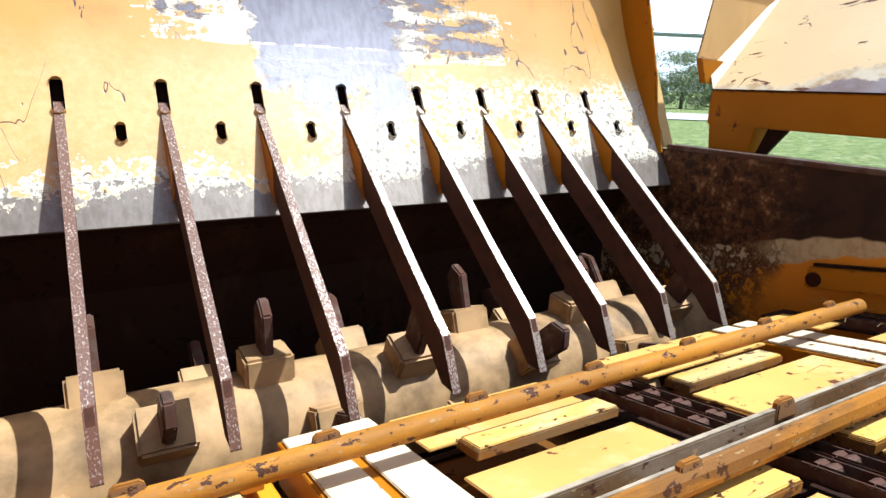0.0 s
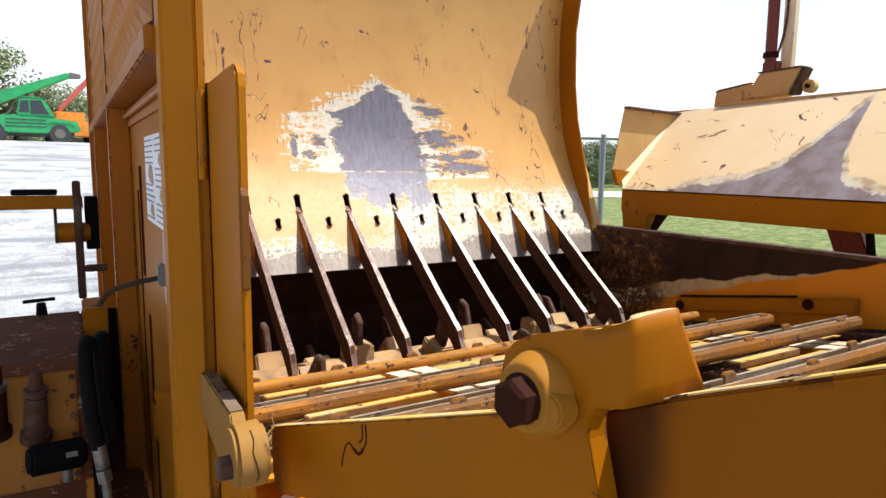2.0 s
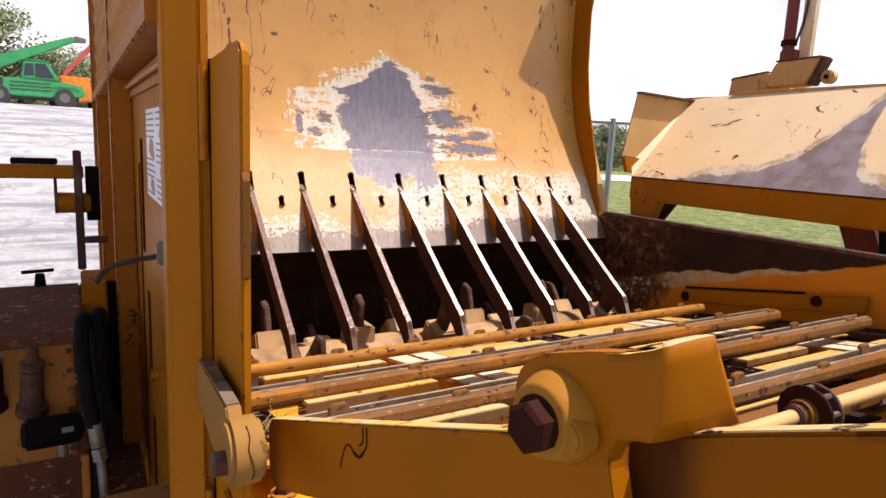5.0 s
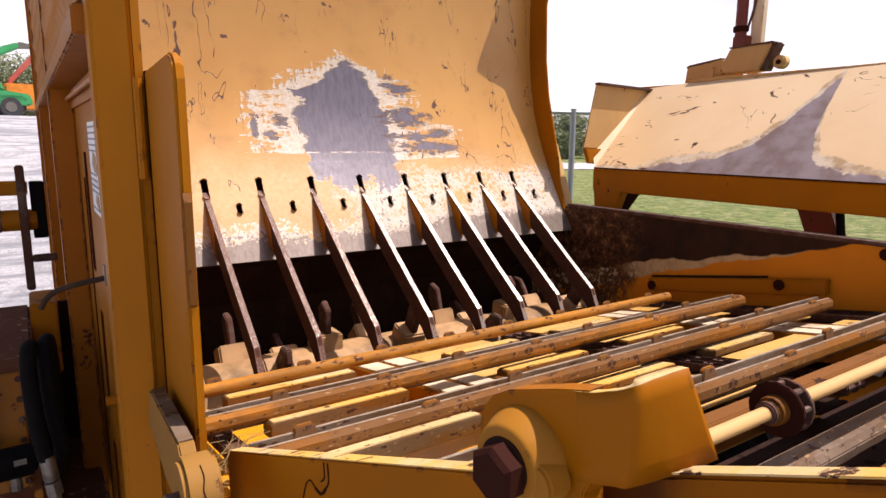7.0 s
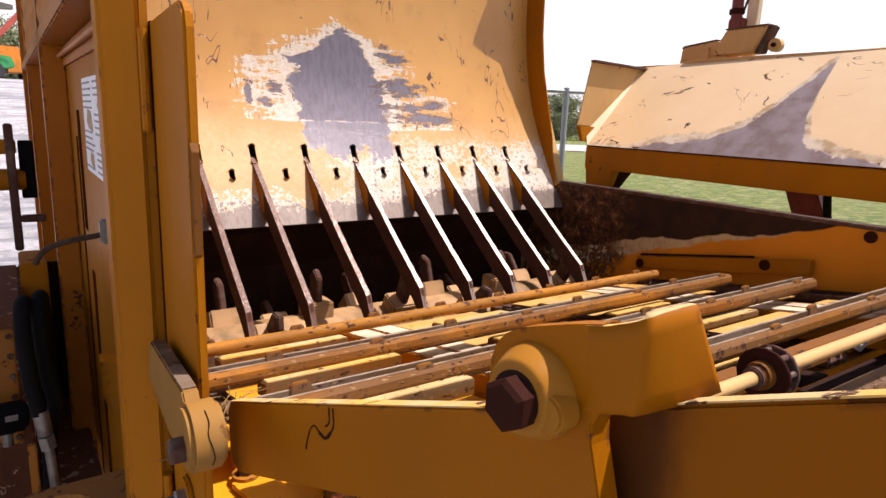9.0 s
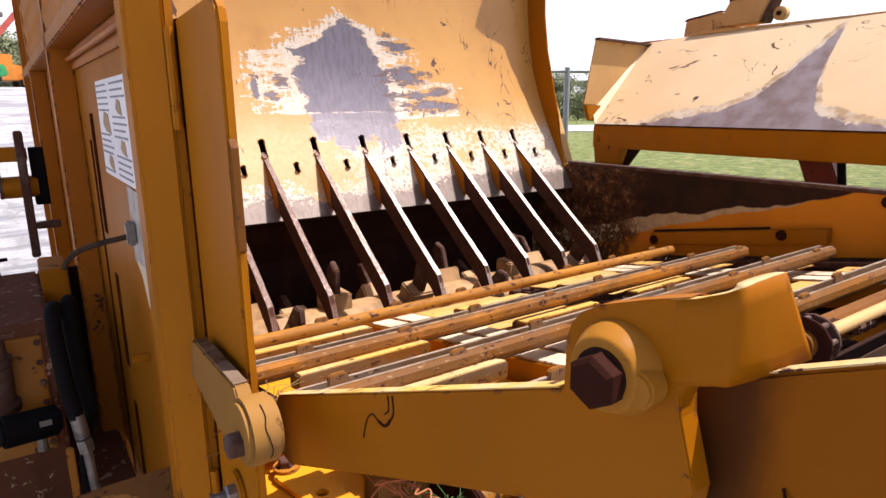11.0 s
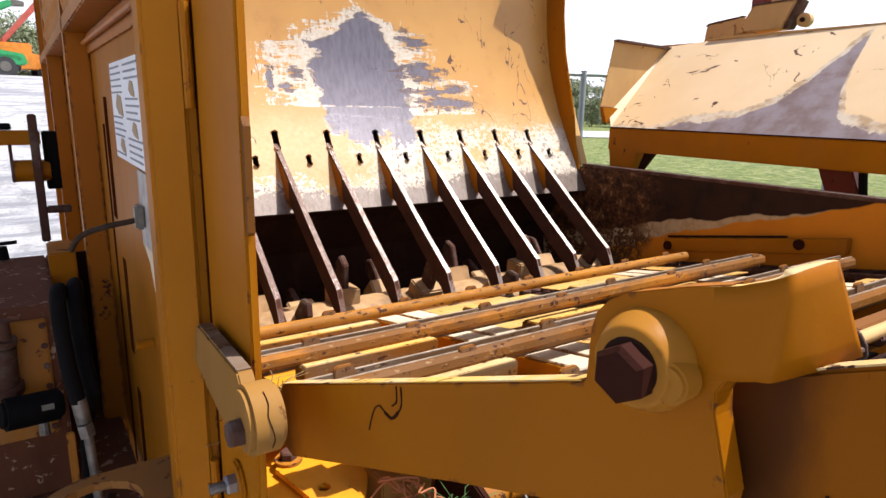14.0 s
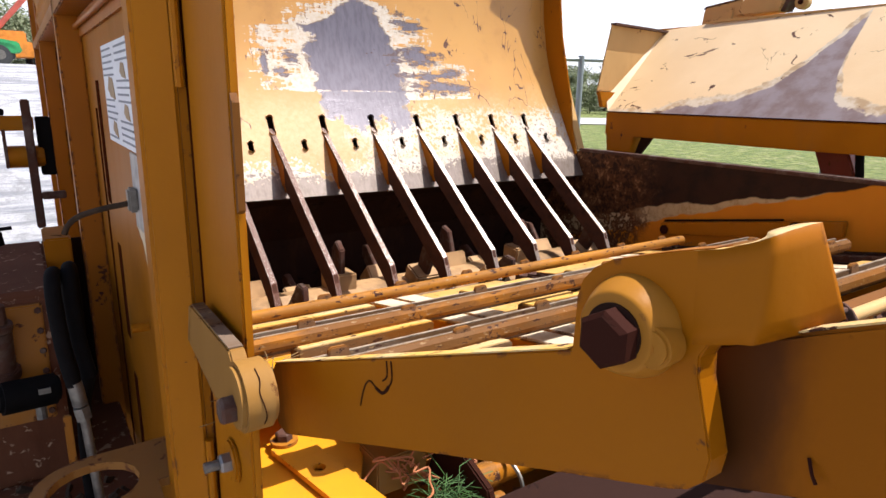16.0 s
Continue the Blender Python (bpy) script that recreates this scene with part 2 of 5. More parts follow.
    where = n.ramp(add(n.noise(3.2, 2.0), n.ramp(n.math('ABSOLUTE', n.math('SUBTRACT', x, 0.7)), 0.35, 0.6, 0.0, 0.08)), 0.55, 0.58)
    crack = both(n.ramp(line, 0.0060, 0.0030), where)
    gouge = n.ramp(n.noise(13.0, 5.0, 0.6, (1.3, 1, 0.7), 0.8), 0.685, 0.695)
    scratch = both(n.math('MAXIMUM', crack, gouge), n.math('SUBTRACT', 1.0, metal))
    c = n.mix(primer, paint, n.mix(n.ramp(grain, 0.35, 0.7), (0.60, 0.55, 0.46), (0.50, 0.40, 0.26)))
    c = n.mix(silver, c, n.mix(n.ramp(add(drip, off(fine, 0.4)), 0.35, 0.7), n.mix(tail, (0.25, 0.200, 0.160), (0.215, 0.195, 0.205)), n.mix(tail, (0.19, 0.145, 0.110), (0.170, 0.150, 0.160))))
    c = n.mix(dark_metal, c, n.mix(n.ramp(drip, 0.35, 0.7), (0.168, 0.150, 0.168), (0.132, 0.114, 0.128)))
    c = n.mix(both(n.ramp(n.noise(18.0, 4.0, 0.6, (0.8, 0.6, 1.6)), 0.70, 0.72), dark_metal), c, (0.10, 0.040, 0.028))
    c = n.mix(n.math('MULTIPLY', seam, 0.8), c, (0.50, 0.40, 0.30))
    c = n.mix(n.math('MULTIPLY', outline_shade, 0.75), c, (0.13, 0.075, 0.05))
    c = n.mix(scratch, c, (0.10, 0.036, 0.016))
    n.bump(n.math('SUBTRACT', n.math('MULTIPLY', n.noise(90.0, 3.0), 0.2), add(n.math('MULTIPLY', metal, 0.8), n.math('MULTIPLY', primer, 0.3), n.math('MULTIPLY', scratch, 0.6))), 0.4)
    r = add(0.28, n.math('MULTIPLY', n.noise(12.0, 4.0), 0.16))
    return n.done(c, r, n.math('MULTIPLY', metal, 0.45), 0.6)


def wall_paint():
    """Inner side wall: yellow low down, rubbed pale at the edge and stained near black above."""
    n = Nodes("side_wall_stained")
    x, y, z = n.axis()
    coarse = n.noise(6.0, 5.0, 0.6)
    grain = n.noise(34.0, 5.0, 0.7)
    # the stain's lower limit falls towards the rotor
    limit = n.math('ADD', 1.245, n.math('MULTIPLY', n.math('ADD', y, 1.0), -0.245))
    d = n.math('SUBTRACT', z, limit)
    d = n.math('ADD', d, n.math('MULTIPLY', n.math('SUBTRACT', n.noise(4.5, 3.0, 0.5), 0.5), 0.09))
    stain = n.ramp(d, -0.004, 0.004)
    # the rubbed band thins out away from the rotor
    width = n.math('MULTIPLY', n.math('ADD', n.math('ADD', y, 1.27), n.math('MULTIPLY', n.math('SUBTRACT', coarse, 0.5), 0.25)), 0.085)
    pale = n.ramp(n.math('ADD', d, width), -0.003, 0.006)
    near_rotor = n.ramp(n.math('ADD', y, n.math('MULTIPLY', n.math('SUBTRACT', coarse, 0.5), 0.5)), -0.62, -0.42)
    speck = n.math('MULTIPLY', n.ramp(grain, 0.42, 0.5), near_rotor)
    c = n.mix(n.ramp(n.noise(2.5), 0.3, 0.7), (0.60, 0.208, 0.008), (0.50, 0.165, 0.007))
    c = n.mix(pale, c, n.mix(n.ramp(grain, 0.42, 0.7), (0.46, 0.34, 0.19), (0.34, 0.22, 0.10)))
    c = n.mix(stain, c, n.mix(n.ramp(n.noise(11.0, 5.0), 0.4, 0.7), (0.030, 0.012, 0.007), (0.016, 0.008, 0.006)))
    c = n.mix(speck, c, n.mix(n.ramp(grain, 0.55, 0.66), (0.085, 0.034, 0.013), (0.24, 0.125, 0.055)))
    n.bump(n.noise(60.0, 4.0), 0.3)
    return n.done(c, 0.6, 0.0, 0.15)


def finger_steel():
    """Bar tops: scoured clean on the far bars, rust-pitted on the near ones."""
    n = Nodes("scoured_bar_steel")
    info = n.t.nodes.new("ShaderNodeObjectInfo")
    sep = n.t.nodes.new("ShaderNodeSeparateXYZ")
    n.link(info.outputs["Location"], sep.inputs[0])
    pits = n.noise(330.0, 4.0, 0.7, (1, 0.6, 0.6))
    amount = n.ramp(sep.outputs[0], 0.1, 1.2, 0.13, -0.045)
    m = n.ramp(n.math('ADD', pits, amount), 0.50, 0.58)
    c = n.mix(m, (0.40, 0.33, 0.27), (0.105, 0.040, 0.020))
    n.bump(pits, 0.3)
    return n.done(c, n.math('ADD', 0.34, n.math('MULTIPLY', m, 0.3)), n.math('SUBTRACT', 0.6, n.math('MULTIPLY', m, 0.6)))


def rail_metal(name, paint, bare):
    """Dragged rails: paint remains, long bare streaks, dark rust pits and pale nicks."""
    n = Nodes(name)
    drag = n.noise(10.0, 5.0, 0.7, (0.25, 1, 1))
    c = n.mix(n.ramp(drag, 0.44, 0.58), paint, bare)
    c = n.mix(n.math('MULTIPLY', n.ramp(n.noise(4.0, 4.0), 0.4, 0.7), 0.5), c, tuple(v * 0.55 for v in paint))
    pit = n.ramp(n.noise(60.0, 5.0, 0.65, (0.6, 1, 1)), 0.59, 0.63)
    c = n.mix(pit, c, (0.055, 0.022, 0.012))
    nick = n.ramp(n.noise(130.0, 3.0, 0.6, (0.35, 1, 1)), 0.66, 0.68)
    c = n.mix(nick, c, (0.28, 0.175, 0.08))
    n.bump(n.math('SUBTRACT', n.noise(120.0, 3.0), pit), 0.4)
    return n.done(c, n.math('ADD', 0.48, n.math('MULTIPLY', drag, 0.2)), 0.0, 0.12)


M_HOOD = hood_paint()
M_WALL = wall_paint()
M_YELLOW = painted("machine_yellow_paint", rust=0.36, wear=-0.035, spec=0.09)
M_RIB = painted("chipped_rib_paint", base=(0.36, 0.110, 0.003), rust=0.40, wear=0.07, chip=(0.075, 0.022, 0.010))
M_SHEET = painted("dusty_side_sheet", base=(0.34, 0.118, 0.006), rust=0.05, dirt=0.75, dust=(0.26, 0.120, 0.030), spec=0.05)
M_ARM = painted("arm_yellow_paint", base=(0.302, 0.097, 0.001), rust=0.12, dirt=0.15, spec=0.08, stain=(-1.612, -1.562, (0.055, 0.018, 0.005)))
# dark base and blend hold the ear's shadow as well as the stain
M_INNER = painted("stained_shaded_inner_plate", base=(0.245, 0.075, 0.002), rust=0.9, dirt=0.1, scale=3.0, chip=(0.085, 0.027, 0.006), spec=0.05, stain=(-2.138, -2.092, (0.048, 0.016, 0.005)))
M_BOSS = painted("dusty_boss_paint", base=(0.335, 0.138, 0.014), rust=0.35, dirt=0.55, spec=0.1, dust=(0.27, 0.15, 0.05))
M_LUG = painted("dust_filmed_lug", base=(0.285, 0.140, 0.030), rust=0.55, dirt=0.75, rough=0.6, spec=0.1, dust=(0.24, 0.145, 0.06), wear=-0.01)
# machine yellow made brighter: the sunlight on these plates is in the colour
M_SUNLIT = painted("sunlit_yellow_paint", base=(0.62, 0.265, 0.008), rust=0.4, dirt=0.35, spec=0.2)
# rusty orange, darkened: the cross channel's shade is in the colour
M_DIM = painted("dim_rusty_paint", base=(0.16, 0.058, 0.008), rust=1.0, dirt=0.25, rough=0.65, scale=10.0, chip=(0.04, 0.018, 0.01), spec=0.12)
M_PIPE = rail_metal("flight_pipe_paint", (0.40, 0.160, 0.014), (0.27, 0.115, 0.020))
M_WORN = painted("worn_yellow_paint", base=(0.34, 0.125, 0.010), rust=0.95, dirt=0.7, scale=12.0, dust=(0.26, 0.13, 0.04))
M_FLAP = painted("flap_faded_paint", base=(0.56, 0.345, 0.135), rust=0.45, dirt=0.3, rough=0.36, scale=7.0)
M_RAIL = rail_metal("flight_rail_paint", (0.34, 0.130, 0.012), (0.18, 0.078, 0.020))
M_RAILGREY = rail_metal("flight_rail_bare", (0.215, 0.080, 0.010), (0.17, 0.080, 0.026))
M_STRIP = rail_metal("flight_strip_bare", (0.12, 0.062, 0.026), (0.17, 0.118, 0.078))
M_TOOTH = rail_metal("tooth_paint", (0.25, 0.098, 0.016), (0.18, 0.095, 0.045))
M_ROTOR = plain("rotor_tan_paint", (0.44, 0.26, 0.115), 0.6, 0.0, 0.7, 9.0, 0.2, 0.2)
# near-black: the darkness of chamber and gaps is put into the colour
M_SHADE = painted("near_black_shade_paint", base=(0.026, 0.010, 0.006), rust=1.0, dirt=0.15, rough=0.7, chip=(0.016, 0.008, 0.006), spec=0.1)
M_STEEL = steel("worn_steel", (0.30, 0.28, 0.27), 0.5)
M_FINGER = finger_steel()
M_OXIDE = painted("red_oxide_paint", base=(0.17, 0.040, 0.030), rust=0.7, dirt=0.4, dust=(0.20, 0.11, 0.07))
M_BARSIDE = steel("rusty_bar_side", (0.050, 0.022, 0.014), 1.2, 0.6)
M_RUST = steel("rusty_steel", (0.13, 0.085, 0.065), 1.0, 0.5)
M_BOLT = painted("dark_rusted_bolt", base=(0.034, 0.010, 0.006), rust=0.8, dirt=0.1, rough=0.7, scale=40.0, chip=(0.03, 0.012, 0.008), spec=0.04)
M_SLIT = plain("dark_red_gap", (0.055, 0.012, 0.005), 0.9, 0.0, 0.4, 20.0, 0.2, 0.0)
M_ZINC = plain("zinc_plated_steel", (0.24, 0.22, 0.19), 0.5, 0.6, 0.6, 30.0)
M_BLACK = plain("black_rubber", (0.007, 0.006, 0.006), 0.85, 0.0, 0.4, 25.0, 0.2, 0.08)
M_HAY = plain("dry_hay", (0.24, 0.15, 0.05), 0.9, 0.0, 0.5, 40.0)
M_TWINE = plain("orange_twine", (0.42, 0.15, 0.055), 0.8)
M_GREENPL = plain("green_weed", (0.06, 0.14, 0.03), 0.7, 0.0, 0.5, 60.0)
# rubbed paint, paler still for the sun on slat tops and cut edges
M_SLAT = rail_metal("rubbed_sunlit_paint", (0.64, 0.37, 0.080), (0.58, 0.42, 0.20))
M_BED = painted("scuffed_bed_paint", base=(0.58, 0.33, 0.085), rust=0.9, dirt=0.7, rough=0.5, scale=10.0, dust=(0.62, 0.48, 0.28))
# darker copy for the slats' sides, with their shade in the colour
M_SLATSIDE = rail_metal("shaded_slat_side", (0.19, 0.080, 0.014), (0.17, 0.105, 0.05))
# pale colour for the bars' sunlit top edges
M_EDGE = plain("lit_pale_edge", (0.46, 0.36, 0.25), 0.45, 0.2, 0.6, 25.0)
M_PALE = painted("rubbed_pale_board", base=(0.66, 0.54, 0.36), rust=0.5, dirt=0.6, rough=0.5, scale=8.0, chip=(0.16, 0.08, 0.04))


# ---- mesh helpers ----
def finish(bm):
    bmesh.ops.remove_doubles(bm, verts=bm.verts, dist=1e-5)
    bmesh.ops.recalc_face_normals(bm, faces=bm.faces)
    return bm


def to_mesh(name, bm, material, smooth=False):
    me = bpy.data.meshes.new(name)
    bm.to_mesh(me)
    bm.free()
    me.materials.append(material)
    if smooth:
        for p in me.polygons:
            p.use_smooth = True
        me.set_sharp_from_angle(angle=radians(35))
    return me


def thing(name, base, label, category, group="", kind=""):
    ob = new(name)
    ob.location = base
    ob.empty_display_size = 0.1
    return tagged(ob, label, category, group, kind)


def part(name, bm, material, parent, label="", smooth=False):
    """One mesh object, built in world coordinates, under a thing or a part."""
    ob = new(name, to_mesh(name, bm, material, smooth))
    ob.parent = parent
    if not parent.parent:
        ob.matrix_parent_inverse = Matrix.Translation(-parent.location)
    return tagged(ob, label)


def mesh_thing(name, bm, material, label, category, kind="", group="", smooth=False):
    return tagged(new(name, to_mesh(name, bm, material, smooth)), label, category, group, kind)


def box(x0, x1, y0, y1, z0, z1, bevel=0.0, bm=None):
    bm = bm or bmesh.new()
    r = bmesh.ops.create_cube(bm, size=1.0, matrix=Matrix.Translation(((x0 + x1) / 2, (y0 + y1) / 2, (z0 + z1) / 2)) @ Matrix.Diagonal((x1 - x0, y1 - y0, z1 - z0, 1)))
    if bevel:
        edges = list({e for v in r["verts"] for e in v.link_edges})
        bmesh.ops.bevel(bm, geom=edges, offset=bevel, segments=2, affect='EDGES')
    return bm


def prism(profile, axis, lo, hi, bevel=0.0, bm=None):
    """A polygon in the plane across an axis (0 x, 1 y, 2 z), extruded from lo to hi."""
    bm = bm or bmesh.new()

    def at(a, b, c):
        return ((c, a, b), (a, c, b), (a, b, c))[axis]

    va = [bm.verts.new(at(a, b, lo)) for a, b in profile]
    vb = [bm.verts.new(at(a, b, hi)) for a, b in profile]
    faces = [bm.faces.new(va), bm.faces.new(vb[::-1])]
    k = len(profile)
    for i in range(k):
        faces.append(bm.faces.new((va[i], vb[i], vb[(i + 1) % k], va[(i + 1) % k])))
    bmesh.ops.recalc_face_normals(bm, faces=faces)
    if bevel:
        edges = list({e for f in faces for e in f.edges if len(e.link_faces) == 2 and e.calc_face_angle(0) > radians(40)})
        bmesh.ops.bevel(bm, geom=edges, offset=bevel, segments=2, affect='EDGES', clamp_overlap=True)
    return bm


def rod(p0, p1, r0, r1=None, seg=20, bm=None, bevel=0.0):
    bm = bm or bmesh.new()
    p0, p1 = Vector(p0), Vector(p1)
    d = p1 - p0
    m = Matrix.Translation((p0 + p1) / 2) @ d.to_track_quat("Z", "Y").to_matrix().to_4x4()
    r = bmesh.ops.create_cone(bm, cap_ends=True, segments=seg, radius1=r0, radius2=r0 if r1 is None else r1, depth=d.length, matrix=m)
    if bevel:
        edges = list({e for v in r["verts"] for e in v.link_edges if e.calc_face_angle(0) > radians(50)})
        bmesh.ops.bevel(bm, geom=edges, offset=bevel, segments=2, affect='EDGES', clamp_overlap=True)
    return bm


def tube(points, radius, seg=10, bm=None):
    """A round hose through points, smoothed as a Catmull-Rom line."""
    bm = bm or bmesh.new()
    P = [Vector(p) for p in points]
    P = [2 * P[0] - P[1]] + P + [2 * P[-1] - P[-2]]
    line = []
    for i in range(1, len(P) - 2):
        for k in range(6):
            s = k / 6
            a, b, c, d = P[i - 1:i + 3]
            line.append(0.5 * (2 * b + (c - a) * s + (2 * a - 5 * b + 4 * c - d) * s * s + (3 * b - a - 3 * c + d) * s ** 3))
    line.append(P[-2])
    rings = []
    for i, p in enumerate(line):
        t = (line[min(i + 1, len(line) - 1)] - line[max(i - 1, 0)]).normalized()
        q = t.to_track_quat("Z", "Y").to_matrix()
        rings.append([bm.verts.new(p + q @ Vector((radius * math.cos(a), radius * math.sin(a), 0))) for a in [2 * math.pi * k / seg for k in range(seg)]])
    for a, b in zip(rings, rings[1:]):
        for k in range(seg):
            bm.faces.new((a[k], a[(k + 1) % seg], b[(k + 1) % seg], b[k]))
    bm.faces.new(rings[0][::-1])
    bm.faces.new(rings[-1])
    return bm


def hex_bolt(center, axis, af, height, bm=None):
    """A hexagon head with a chamfered crown."""
    c, a = Vector(center), Vector(axis).normalized()
    bm = rod(c, c + a * height * 0.8, af * 0.577, seg=6, bm=bm)
    return rod(c + a * height * 0.8, c + a * height, af * 0.577, af * 0.47, 6, bm)


# ---- ground and surroundings ----
def smooth01(v):
    v = max(0.0, min(1.0, v))
    return v * v * (3 - 2 * v)


def ground_height(x, y):
    rise = 2.7 * smooth01((y - 5) / 32) * smooth01((9 - x) / 8)
    far = smooth01((math.hypot(x, y) - 60) / 60)
    return rise * (1 - 0.2 * far) + 0.03 * noise.noise((x * 0.3, y * 0.3, 0))


def build_ground():
    n = Nodes("ground_gravel_and_grass")
    x, y, z = n.axis()
    big = n.noise(0.25, 4.0)
    fine = n.noise(3.5, 8.0, 0.75)
    stones = n.noise(28.0, 5.0, 0.75)
    side = n.math('ADD', n.math('SUBTRACT', x, n.math('MULTIPLY', y, 0.10)), n.math('MULTIPLY', big, 1.0))
    grass_f = n.ramp(side, 2.0, 2.5)
    grass = n.mix(n.ramp(fine, 0.42, 0.62), (0.085, 0.125, 0.018), (0.23, 0.255, 0.06))
    dry = n.ramp(n.noise(1.6, 6.0, 0.7), 0.52, 0.66)
    grass = n.mix(n.math('MULTIPLY', dry, 0.75), grass, (0.36, 0.32, 0.15))
    gravel = n.mix(n.ramp(stones, 0.3, 0.7), (0.66, 0.64, 0.62), (0.36, 0.355, 0.35))
    gravel = n.mix(n.math('MULTIPLY', n.ramp(n.noise(0.9, 6.0, 0.7, (0.35, 1.6, 1)), 0.45, 0.60), 0.85), gravel, (0.23, 0.235, 0.25))
    clods = n.noise(2.6, 7.0, 0.75, (1.0, 0.55, 1), 0.6)
    gravel = n.mix(n.math('MULTIPLY', n.ramp(clods, 0.50, 0.60), 0.6), gravel, (0.25, 0.245, 0.235))
    n.bump(n.math('ADD', n.math('ADD', stones, fine), clods), 0.9, 0.04)
    mat = n.done(n.mix(grass_f, gravel, grass), 0.9)
    bm = bmesh.new()
    ring = [0.0]
    r = 0.6
    while r < 2500:
        ring.append(r)
        r *= 1.16
    seg = 96
    prev = None
    for r in ring[1:]:
        row = []
        for k in range(seg):
            a = 2 * math.pi * k / seg
            px, py = 0.5 + r * math.cos(a), -0.5 + r * math.sin(a)
            row.append(bm.verts.new((px, py, ground_height(px, py))))
        if prev:
            for k in range(seg):
                bm.faces.new((prev[k], prev[(k + 1) % seg], row[(k + 1) % seg], row[k]))
        else:
            bm.faces.new(row)
        prev = row
    finish(bm)
    return mesh_thing("ground", bm, mat, "pale gravel yard turning to mown green grass", "ground", "structure", smooth=True)


build_ground()


def build_road():
    n = Nodes("road_pale_concrete")
    c = n.mix(n.ramp(n.noise(1.2, 5.0), 0.3, 0.7), (0.50, 0.48, 0.45), (0.36, 0.35, 0.33))
    n.bump(n.noise(30.0), 0.3, 0.01)
    mat = n.done(c, 0.85)
    d = Vector((0.78, -0.62, 0)).normalized()
    w = Vector((d.y, -d.x, 0))
    mid = Vector((32, 25, 0))
    bm = bmesh.new()
    rows = []
    for i in range(-10, 31):
        p = mid + d * i * 8
        rows.append([bm.verts.new((*(p + w * s).xy, ground_height(*(p + w * s).xy) + 0.05)) for s in (-5, 5)])
    for a, b in zip(rows, rows[1:]):
        bm.faces.new((a[0], a[1], b[1], b[0]))
    finish(bm)
    mesh_thing("road", bm, mat, "pale sunlit road beyond the grass field", "road", "structure")


build_road()


def leaf_material(name, a, b):
    n = Nodes(name)
    geo = n.t.nodes.new("ShaderNodeNewGeometry")
    c = n.mix(geo.outputs["Random Per Island"], a, b)
    return n.done(c, 0.6)


M_LEAF = leaf_material("tree_leaves", (0.115, 0.150, 0.062), (0.32, 0.34, 0.185))
M_BARK = plain("tree_bark", (0.11, 0.085, 0.06), 0.9, 0.0, 0.5, 15.0, 0.5)


def build_tree(seed, height):
    rng = random.Random(seed)
    top = thing("tree", (0, 0, 0), "leafy green tree standing at the edge of the yard", "tree", "trees behind the yard")
    bm = rod((0, 0, -0.3), (0.1, 0, height * 0.55), 0.22, 0.10, 8)
    for k in range(5):
        a = rng.uniform(0, 6.28)
        z0 = height * rng.uniform(0.3, 0.5)
        rod((0, 0, z0), (math.cos(a) * height * 0.22, math.sin(a) * height * 0.22, z0 + height * 0.25), 0.08, 0.03, 6, bm)
    part("trunk", bm, M_BARK, top)
    centres = []
    for k in range(30):
        a, rr = rng.uniform(0, 6.28), rng.uniform(0, 0.36) * height
        centres.append(Vector((rr * math.cos(a), rr * math.sin(a), max(height * 0.12, height * rng.uniform(0.15, 0.95) - 0.5 * rr))))
    verts, faces = [], []
    for c in centres:
        R = height * rng.uniform(0.08, 0.16)
        for k in range(330):
            v = Vector((rng.gauss(0, 1), rng.gauss(0, 1), rng.gauss(0, 0.8))).normalized() * R * rng.uniform(0.55, 1.15)
            p = c + v
            q = Euler((rng.uniform(0, 6), rng.uniform(0, 6), rng.uniform(0, 6))).to_matrix()
            s = rng.uniform(0.07, 0.19)
            i = len(verts)
            verts += [tuple(p + q @ Vector(u) * s) for u in ((-1, 0, 0), (0, -0.5, 0.15), (1, 0, 0), (0, 0.5, 0.15))]
            faces.append((i, i + 1, i + 2, i + 3))
    me = bpy.data.meshes.new("crown")
    me.from_pydata(verts, [], faces)
    me.materials.append(M_LEAF)
    ob = new("crown", me)
    ob.parent = top
    return top


def plant_trees():
    rng = random.Random(5)
    kinds = [build_tree(s, h) for s, h in ((1, 7.0), (2, 9.5), (3, 6.0))]
    spots = []
    for k in range(46):
        # a belt beyond the road, and one behind the yard's machines
        s = -50 + k * 3.2 + rng.uniform(-1.5, 1.5)
        spots.append((46 + 0.78 * s + rng.uniform(-3, 3), 38 - 0.62 * s + rng.uniform(-3, 3)))
    for k in range(46):
        s = -50 + k * 3.2 + rng.uniform(-1.5, 1.5)
        spots.append((52 + 0.78 * s + rng.uniform(-2, 4), 44 - 0.62 * s + rng.uniform(-2, 4)))
    for k in range(26):
        spots.append((-34 + k * 1.9 + rng.uniform(-1, 1), 58 + rng.uniform(-3, 7)))
    for i, (x, y) in enumerate(spots):
        s = rng.uniform(0.60, 0.85) if i < 92 else (rng.uniform(1.2, 1.75) if x < -7 else rng.uniform(0.8, 1.15))
        m = Matrix.Translation((x, y, ground_height(x, y))) @ Matrix.Rotation(rng.uniform(0, 6), 4, 'Z') @ Matrix.Diagonal((s * 1.25, s * 1.25, s, 1))
        t = kinds[i % 3]
        if i < 3:
            t.matrix_basis = m
        else:
            copy_thing(t, m)


plant_trees()


# ---- the bale processor ----
XL, XR = -0.30, 1.66          # inner faces of the two side walls
FINGERS_X = (0.0, 0.194, 0.396, 0.604, 0.814, 1.014, 1.207, 1.4)
